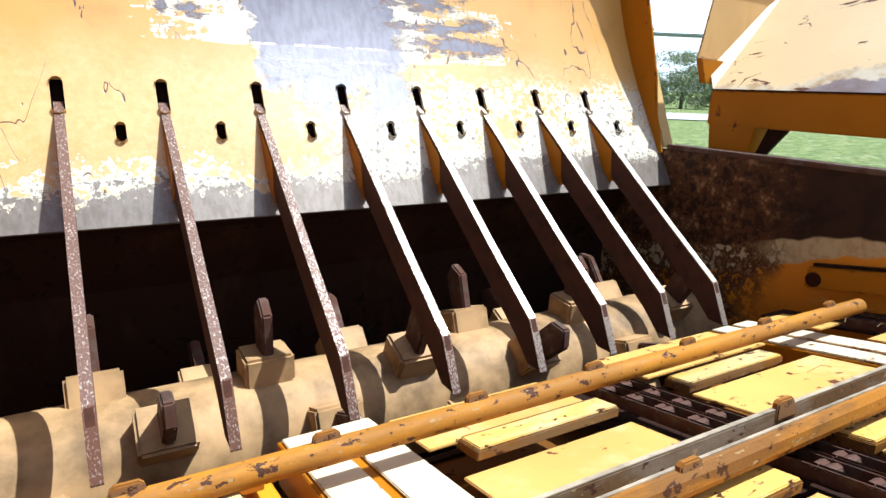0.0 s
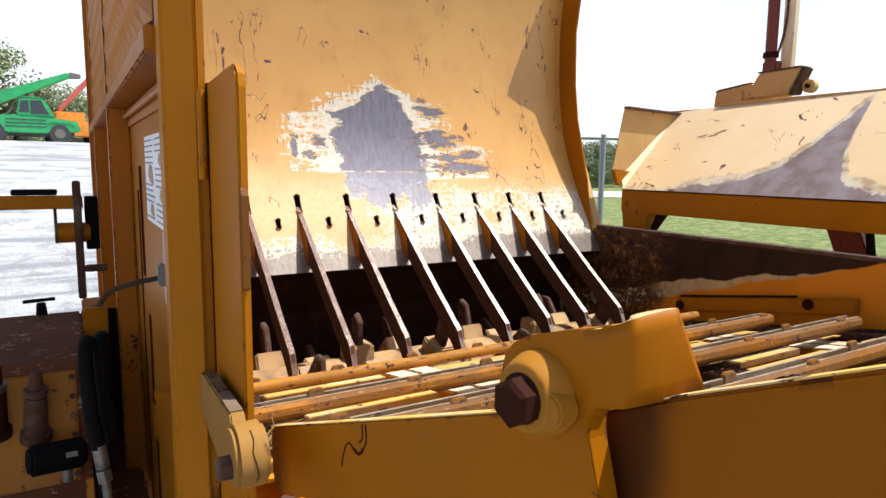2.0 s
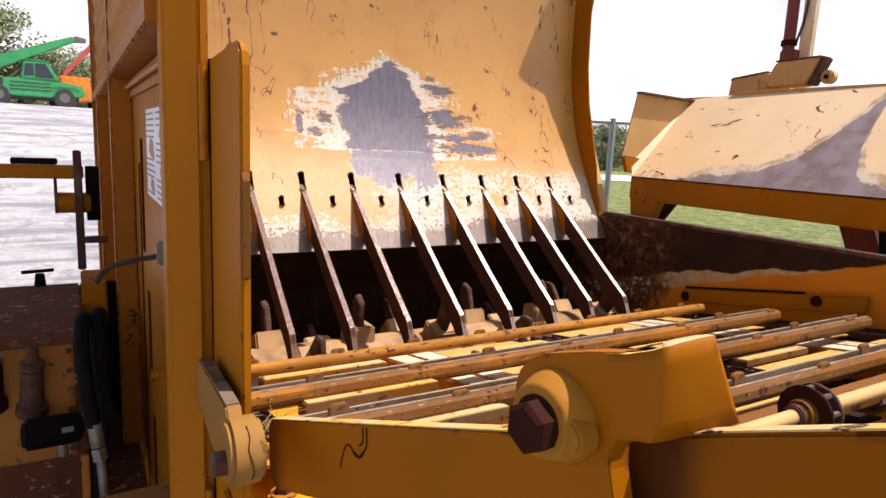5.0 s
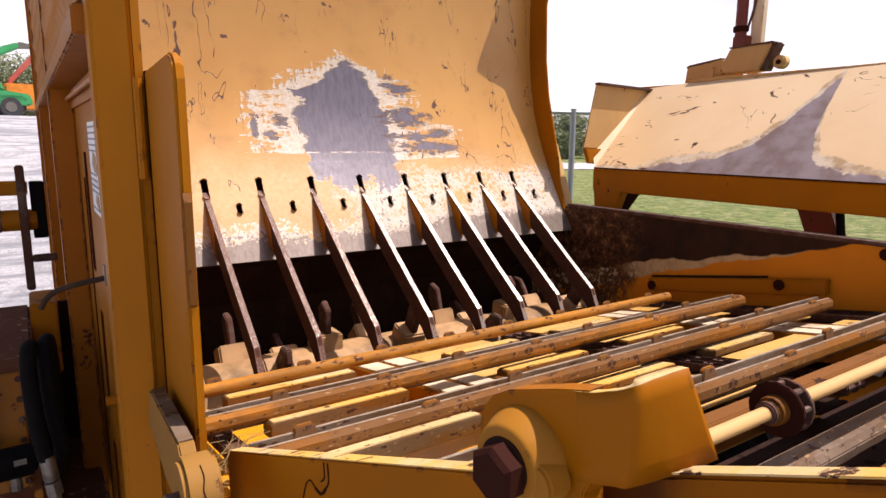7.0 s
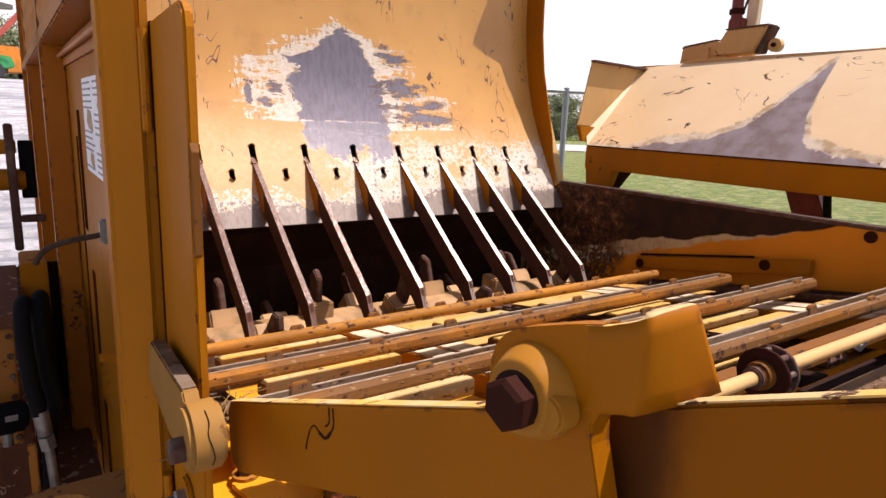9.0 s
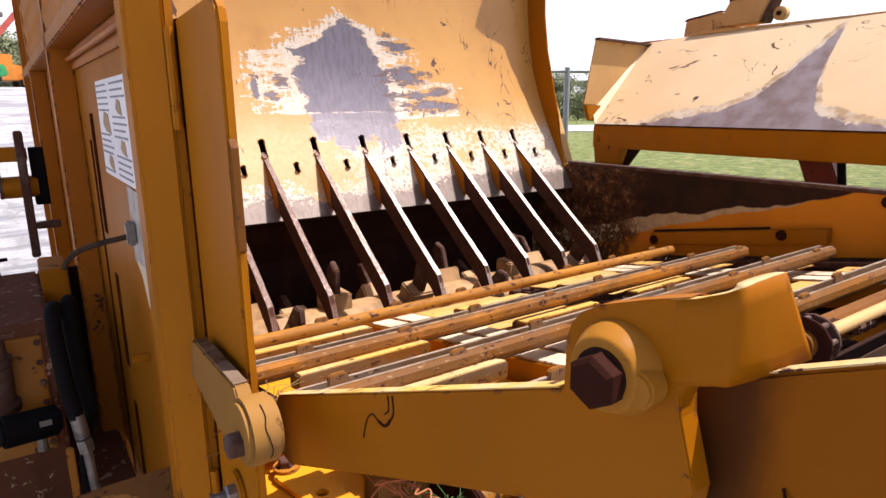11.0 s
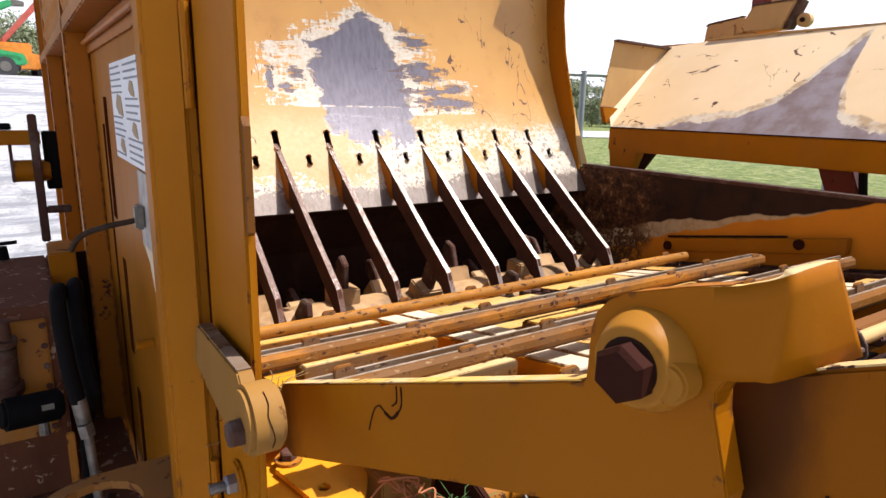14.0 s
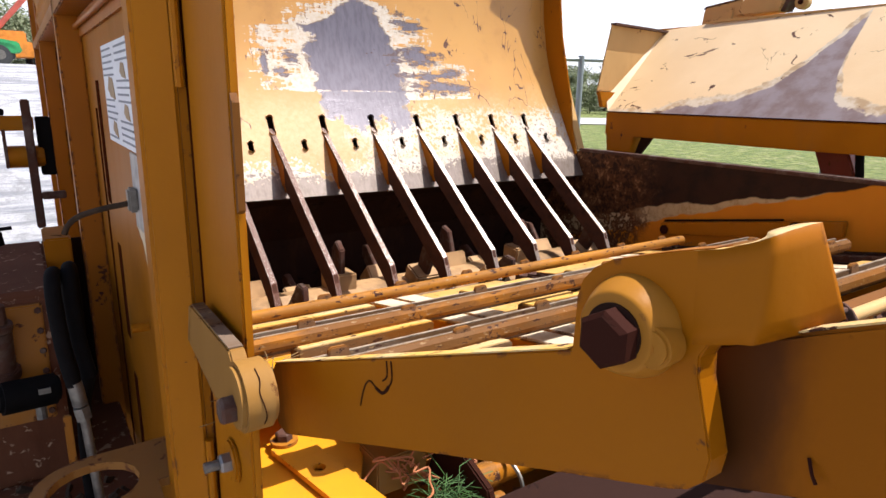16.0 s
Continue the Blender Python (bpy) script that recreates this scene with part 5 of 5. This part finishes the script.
# ---- yard: fence and parked machines ----
def build_fence():
    n = Nodes("galvanised_wire")
    mat = n.done((0.30, 0.33, 0.34), 0.5, 0.5)
    a, d = Vector((3.45, 1.65, 0)), Vector((0.93, -0.36, 0)).normalized()
    f = thing("chain_link_fence", (*a.xy, 0), "grey galvanised chain-link fence with round posts", "fence")
    for k in range(-1, 8):
        p = a + d * 2.6 * k
        part("post", rod((p.x, p.y, -0.1), (p.x, p.y, 1.93), 0.026, seg=12), mat, f, "", True)
    p, q = a + d * -2.6, a + d * 18.2
    part("top_rail", rod((*p.xy, 1.90), (*q.xy, 1.90), 0.019, seg=10), mat, f, "", True)
    # woven wires as two families of slanting thin strips
    verts, faces = [], []
    length, h, step = 20.8, 1.85, 0.06
    side = Vector((-d.y, d.x, 0)) * 0.004
    for fam in (1, -1):
        k = -int(h / step)
        while k * step < length + h:
            x0 = k * step
            s0, s1 = (x0, x0 + h) if fam == 1 else (x0 + h, x0)
            z0, z1 = 0.03, 0.03 + h
            if min(s0, s1) >= 0 and max(s0, s1) <= length:
                pa, pb = p + d * s0, p + d * s1
                u = Vector((0, 0, 0.0005))
                i = len(verts)
                for pt, z in ((pa, z0), (pb, z1)):
                    verts += [tuple(pt + side * fam + Vector((0, 0, z)) + u), tuple(pt + side * fam + Vector((0, 0, z)) - u)]
                faces.append((i, i + 1, i + 3, i + 2))
            k += 1
    me = bpy.data.meshes.new("wire_mesh")
    me.from_pydata(verts, [], faces)
    me.materials.append(plain("dull_fence_wire", (0.10, 0.11, 0.11), 0.6, 0.3))
    ob = new("wire_mesh", me)
    ob.parent = f
    ob.matrix_parent_inverse = Matrix.Translation(-f.location)
    tagged(ob, kind="stuff")


build_fence()

M_GREEN = plain("green_machine_paint", (0.04, 0.36, 0.12), 0.4, 0.0, 0.25, 3.0, 0.05)
M_RED = plain("red_boom_paint", (0.50, 0.10, 0.07), 0.45, 0.0, 0.3, 3.0, 0.05)
M_ORANGE = plain("orange_machine_paint", (0.75, 0.26, 0.03), 0.45, 0.0, 0.3, 3.0, 0.05)
M_GLASS = plain("dark_cab_glass", (0.03, 0.04, 0.05), 0.1, 0.0, 0.1, 3.0, 0.0)
M_TYRE = plain("dusty_tyre", (0.05, 0.05, 0.05), 0.8, 0.0, 0.3, 8.0)


def yard_wheel(parent, x, y, r, w=0.45):
    t = part("wheel", rod((x, y - w / 2, r), (x, y + w / 2, r), r, seg=28, bevel=r * 0.16), M_TYRE, parent, "", True)
    part("rim", rod((x, y - w / 2 - 0.02, r), (x, y + w / 2 + 0.02, r), r * 0.5, seg=20, bevel=0.03), M_ZINC, t, "", True)


def build_telehandler():
    """Side on along local x; its cab faces +x."""
    t = thing("telehandler", (0, 0, 0), "green telehandler with raised boom and dark cab windows", "telehandler")
    body = part("chassis", prism([(-2.7, 0.75), (-2.7, 1.35), (-1.9, 1.55), (-0.6, 1.62), (0.2, 1.66), (1.3, 1.55), (2.6, 1.35), (2.75, 0.8), (1.9, 0.6), (-1.9, 0.6)], 1, -0.95, 0.95, 0.06), M_GREEN, t)
    for z in (0.95, 1.15, 1.35):
        part("side_groove", box(-1.0, 1.0, -0.97, -0.95, z, z + 0.05), M_GLASS, body)
    part("belly", box(-2.3, 2.4, -0.80, 0.80, 0.45, 0.70, 0.03), M_TYRE, body)
    part("counterweight", prism([(-2.95, 0.75), (-2.95, 1.45), (-2.72, 1.55), (-2.72, 0.7)], 1, -0.9, 0.9, 0.04), M_GREEN, body)
    part("engine_grille", box(-2.3, -1.3, -0.975, -0.945, 1.15, 1.55, 0.01), M_TYRE, body)
    cab = part("cab", prism([(-0.45, 1.6), (-0.30, 2.58), (0.80, 2.64), (0.98, 2.5), (1.45, 1.58)], 1, -0.98, -0.1, 0.05), M_GREEN, t)
    part("side_window", prism([(-0.30, 1.78), (-0.20, 2.44), (0.18, 2.46), (0.18, 1.78)], 1, -1.000, -0.975), M_GLASS, cab)
    part("side_window", prism([(0.26, 1.70), (0.26, 2.47), (0.78, 2.50), (1.18, 1.70)], 1, -1.000, -0.975), M_GLASS, cab)
    part("roof", box(-0.36, 0.92, -1.0, -0.08, 2.62, 2.68, 0.02), M_GREEN, cab)
    part("lift_ram", rod((-0.9, 0.35, 1.7), (0.5, 0.35, 3.2), 0.09, seg=12), M_ZINC, t, "", True)
    boom = part("boom", prism([(-2.75, 1.75), (-2.75, 2.35), (2.3, 4.35), (2.45, 4.15), (2.35, 4.0), (-2.2, 1.75)], 1, 0.1, 0.6, 0.05), M_GREEN, t)
    part("boom_head", prism([(2.2, 4.0), (2.4, 4.4), (3.0, 4.3), (3.0, 4.05)], 1, 0.15, 0.55, 0.03), M_ZINC, boom)
    for x in (-1.55, 1.65):
        yard_wheel(t, x, -0.8, 0.62)
        yard_wheel(t, x, 0.8, 0.62)
    part("fender", prism([(1.0, 1.15), (1.1, 1.42), (2.3, 1.38), (2.45, 1.1), (2.2, 1.25), (1.2, 1.28)], 1, -1.0, -0.6), M_GREEN, t)
    return t


def build_boom_lift():
    t = thing("boom_lift", (0, 0, 0), "orange boom lift with a raised red boom", "boom lift")
    part("chassis", prism([(-1.6, 0.5), (-1.6, 1.3), (-0.3, 1.6), (1.5, 1.35), (1.7, 0.6)], 1, -1.0, 1.0, 0.06), M_ORANGE, t)
    part("turret", box(-1.2, 0.5, -0.7, 0.7, 1.3, 2.1, 0.08), M_ORANGE, t)
    part("boom", prism([(-0.9, 1.9), (-0.9, 2.3), (1.9, 5.6), (2.2, 5.45)], 1, -0.2, 0.2, 0.03), M_RED, t)
    for x in (-1.1, 1.1):
        yard_wheel(t, x, -0.85, 0.45, 0.35)
        yard_wheel(t, x, 0.85, 0.45, 0.35)
    return t


def on_ground(x, y, turn):
    return Matrix.Translation((x, y, ground_height(x, y) - 0.02)) @ Matrix.Rotation(radians(turn), 4, 'Z')


tele = build_telehandler()
tele.matrix_basis = on_ground(-2.70, 42.5, 4)
lift = build_boom_lift()
lift.matrix_basis = on_ground(-0.2, 45.0, 12)
copy_thing(lift, on_ground(2.6, 44.0, -20))
copy_thing(lift, on_ground(5.4, 46.0, 200))


# ---- drive end of the machine, beyond the near side ----
def build_drive_end():
    g = thing("gearbox", (-0.68, -0.1, 0.6), "rust-stained yellow gearbox housing with fittings", "gearbox")
    hs = part("housing", prism([(-0.52, 0.62), (-0.52, 0.80), (-0.46, 1.09), (-0.44, 1.105), (0.10, 1.118), (0.10, 0.62)], 0, -0.80, -0.545, 0.008), M_DECK, g, "flat-topped housing, rust over yellow")
    part("cover", prism([(-0.532, 0.79), (-0.475, 1.075), (-0.46, 1.075), (-0.515, 0.79)], 0, -0.775, -0.57, 0.004), M_WORN, hs, "dusty yellow cover plate")
    rng = random.Random(8)
    for k in range(6):
        for x in (-0.765, -0.58):
            z = 0.81 + k * 0.05
            y = -0.530 + (z - 0.79) * 0.2
            part("cover_bolt", hex_bolt((x, y, z), (0, -1, 0.15), 0.014, 0.008), M_RUST, hs)
    for x, z, r, mat in ((-0.742, 0.985, 0.024, M_BOLT), (-0.662, 0.960, 0.028, M_RUST)):
        y = -0.51
        st = part("fitting", rod((x - 0.004, y, z - 0.03), (x + 0.004, y - 0.03, z + 0.085), r, r * 0.85, 18, bevel=0.004), mat, g, "rusty hydraulic fitting", True)
        part("flange", rod((x - 0.005, y + 0.006, z - 0.045), (x - 0.002, y - 0.004, z - 0.018), r * 1.35, r * 1.25, 18, bevel=0.004), mat, st, "", True)
        part("collar", rod((x + 0.004, y - 0.030, z + 0.085), (x + 0.005, y - 0.035, z + 0.103), r * 0.95, seg=18, bevel=0.003), M_ZINC if mat == M_BOLT else mat, st, "", True)
        part("stem", rod((x + 0.005, y - 0.035, z + 0.103), (x + 0.008, y - 0.045, z + 0.150), r * 0.6, r * 0.45, 12, bevel=0.002), mat, st, "", True)
    f = thing("oil_filter", (-0.62, -0.62, 0.8), "black cylindrical oil filter", "filter")
    can = part("can", rod((-0.68, -0.62, 0.905), (-0.56, -0.59, 0.893), 0.038, seg=28, bevel=0.008), M_BLACK, f, "", True)
    part("sticker", box(-0.60, -0.575, -0.641, -0.638, 0.905, 0.918), M_ZINC, can)
    part("outlet", rod((-0.60, -0.60, 0.87), (-0.60, -0.61, 0.83), 0.012, seg=10), M_ZINC, f)
    d = thing("drive_tray", (-0.75, -0.3, 0.5), "rusty drive tray littered with dirt", "tray")
    part("pan", box(-1.5, -0.40, -1.2, 0.6, 0.60, 0.62, 0.004), M_DECK, d)
    part("side", box(-1.5, -0.84, -0.20, -0.17, 0.62, 1.03, 0.004), M_DECK, d)
    part("deck", box(-1.6, -0.81, -0.30, 0.06, 1.06, 1.095, 0.006), M_DECK, d, "rust-brown deck plate")
    part("skirt", box(-1.6, -0.81, 0.03, 0.055, 0.62, 1.06, 0.004), M_DECK, d)
    part("angle", box(-0.825, -0.803, -0.45, 0.08, 1.07, 1.125, 0.003), M_RUST, d)
    # added to close the bright opening; stands for the dark void there
    part("back_panel", box(-0.548, -0.390, 0.10, 0.115, 0.62, 1.115, 0.003), M_SHADE, d, "black panel added for the dark void behind the hoses")
    part("block", box(-0.545, -0.475, -0.15, 0.05, 0.95, 1.17, 0.005), M_YELLOW, d)
    v = thing("valve", (-0.66, 0.10, 1.13), "small black shut-off valve with a T handle", "valve")
    part("body", rod((-0.66, 0.05, 1.125), (-0.66, 0.05, 1.165), 0.017, 0.013, 12), M_BLACK, v, "", True)
    part("handle", rod((-0.71, 0.05, 1.172), (-0.62, 0.05, 1.176), 0.006, seg=8), M_BLACK, v)
    rng = random.Random(12)
    bm = bmesh.new()
    for k in range(170):
        x, y = rng.uniform(-1.2, -0.45), rng.uniform(-1.15, -0.55)
        s = rng.uniform(0.006, 0.022)
        m = Matrix.Translation((x, y, 0.62 + s * 0.4)) @ Euler((rng.uniform(0, 3), rng.uniform(0, 3), rng.uniform(0, 3))).to_matrix().to_4x4()
        bmesh.ops.create_cube(bm, size=s, matrix=m @ Matrix.Diagonal((1.6, 1, 0.5, 1)))
    mesh_thing("dirt_clods", bm, M_DIRT, "loose brown dirt and bark scraps on the tray", "debris", "stuff")
    # frame for the drive guard
    b = thing("guard_frame", (-0.8, 0.35, 1.0), "yellow guard bar on a dark bracket frame", "guard bar")
    part("bar", box(-1.5, -0.52, 0.33, 0.36, 1.455, 1.505, 0.004), M_YELLOW, b)
    part("cap", box(-0.74, -0.60, 0.32, 0.37, 1.507, 1.528, 0.003), M_BLACK, b)
    part("upright", box(-0.552, -0.525, 0.30, 0.34, 1.12, 1.56, 0.004), M_RUST, b)
    part("cross_tube", rod((-0.61, 0.36, 1.365), (-0.50, 0.36, 1.365), 0.038, seg=20, bevel=0.004), M_YELLOW, b, "", True)
    part("plate", box(-0.515, -0.47, 0.34, 0.42, 1.30, 1.50, 0.003), M_BLACK, b)
    part("tie", box(-0.615, -0.605, 0.32, 0.35, 1.33, 1.46, 0.002), M_RUST, b)
    part("foot", box(-0.525, -0.45, 0.33, 0.36, 1.215, 1.24, 0.003), M_RUST, b)
    # hoses
    for i, (x, y) in enumerate(((-0.545, -0.87), (-0.515, -0.84))):
        h = thing("hydraulic_hose", (x, y, 0.8), "black hydraulic hose with a zinc crimped end", "hose", "hydraulic hoses")
        part("hose", tube([(x + 0.012, y + 0.22, 1.00), (x + 0.010, y + 0.16, 1.14), (x + 0.006, y + 0.08, 1.225), (x, y + 0.02, 1.235), (x - 0.002, y - 0.012, 1.19), (x + 0.002, y - 0.018, 1.10), (x + 0.012, y - 0.025, 1.02)], 0.0145, 14), M_BLACK, h, "", True)
        if i:
            part("lower_run", tube([(x + 0.012, y - 0.025, 1.03), (x - 0.004, y + 0.03, 0.93), (x - 0.010, y + 0.05, 0.80), (x - 0.010, y + 0.06, 0.66)], 0.0145, 12), M_BLACK, h, "", True)
            continue
        fe = part("ferrule", rod((x + 0.012, y - 0.025, 1.03), (x + 0.018, y - 0.027, 0.975), 0.014, seg=14, bevel=0.003), M_ZINC, h, "", True)
        part("nut", rod((x + 0.018, y - 0.027, 0.972), (x + 0.022, y - 0.029, 0.945), 0.016, seg=6), M_ZINC, fe)
        part("pipe", rod((x + 0.022, y - 0.029, 0.945), (x + 0.035, y - 0.035, 0.64), 0.009, seg=12), M_ZINC, h, "", True)
    # flat eye plate welded to the post
    arc = [(-0.53 + 0.09 * math.cos(radians(90 + k * 15)), -1.262 + 0.092 * math.sin(radians(90 + k * 15))) for k in range(13)]
    tab = [(-0.4475, -1.354), (-0.4475, -1.299), (-0.3865, -1.299), (-0.3865, -1.168)]
    part("eye_plate", plate_with_hole(arc + tab, (-0.533, -1.262), 0.064, 0.993, 1.007), M_EYE, proc, "dusty flat eye plate with a round hole")
    part("pipe_clip", box(-0.56, -0.545, -0.86, -0.85, 0.80, 0.94, 0.002), M_WORN, proc)
    part("stub", rod((-0.386, -0.90, 1.12), (-0.42, -0.90, 1.12), 0.010, seg=10), M_YELLOW, proc)


M_EYE = painted("dusty_eye_plate", base=(0.27, 0.115, 0.022), rust=0.8, dirt=0.8, rough=0.6)
M_DECK = painted("rusted_deck_plate", base=(0.135, 0.050, 0.024), rust=0.9, dirt=0.6, rough=0.75, scale=16.0, chip=(0.34, 0.22, 0.14), spec=0.1, dust=(0.065, 0.022, 0.011))
M_DIRT = plain("brown_dirt", (0.06, 0.034, 0.018), 0.95, 0.0, 0.5, 30.0)
build_drive_end()


def build_litter():
    rng = random.Random(21)

    def straws(name, count, centre, spread, length, mat, label, category):
        verts, faces = [], []
        for k in range(count):
            p = Vector(centre) + Vector([rng.uniform(-s, s) for s in spread])
            a = rng.uniform(0, 6.28)
            d = Vector((math.cos(a), math.sin(a), rng.uniform(-0.35, 0.6))).normalized() * rng.uniform(*length)
            bend = Vector((rng.uniform(-1, 1), rng.uniform(-1, 1), rng.uniform(0, 1))) * d.length * 0.2
            w = d.cross(Vector((0, 0, 1))).normalized() * 0.0009
            u = Vector((0, 0, 0.0009))
            i = len(verts)
            for q in (p, p + d * 0.5 + bend, p + d):
                verts += [tuple(q + w), tuple(q - w), tuple(q + u)]
            for j in (i, i + 3):
                for s in range(3):
                    faces.append((j + s, j + (s + 1) % 3, j + 3 + (s + 1) % 3, j + 3 + s))
        me = bpy.data.meshes.new(name)
        me.from_pydata(verts, [], faces)
        me.materials.append(mat)
        return tagged(new(name, me), label, category, kind="stuff")

    straws("hay_tuft", 70, (-0.30, -1.36, 1.155), (0.045, 0.05, 0.02), (0.02, 0.07), M_HAY, "tuft of dry hay caught by the corner post", "hay")
    straws("hay_wisps", 40, (0.65, -1.25, 1.03), (0.80, 0.40, 0.02), (0.02, 0.06), M_HAY, "loose hay wisps on the feed floor", "hay")
    straws("hay_wisps", 90, (1.56, -1.15, 1.035), (0.05, 0.45, 0.015), (0.015, 0.04), M_HAY, "chaff lodged along the chain", "hay")
    straws("weed_tuft", 120, (-0.055, -1.535, 0.955), (0.03, 0.03, 0.03), (0.03, 0.08), M_GREENPL, "green weed growing through the frame", "weed")
    tw = thing("baling_twine", (-0.05, -1.5, 0.95), "tangle of orange baling twine", "twine")
    for k in range(9):
        p = Vector((-0.085 + rng.uniform(-0.03, 0.03), -1.45 + rng.uniform(-0.03, 0.03), 1.0))
        pts = [p]
        for j in range(5):
            p = p + Vector((rng.uniform(-0.035, 0.035), rng.uniform(-0.035, 0.035), rng.uniform(-0.03, 0.012)))
            pts.append(p)
        part("strand", tube(pts, 0.0018, 5), M_TWINE, tw)


build_litter()
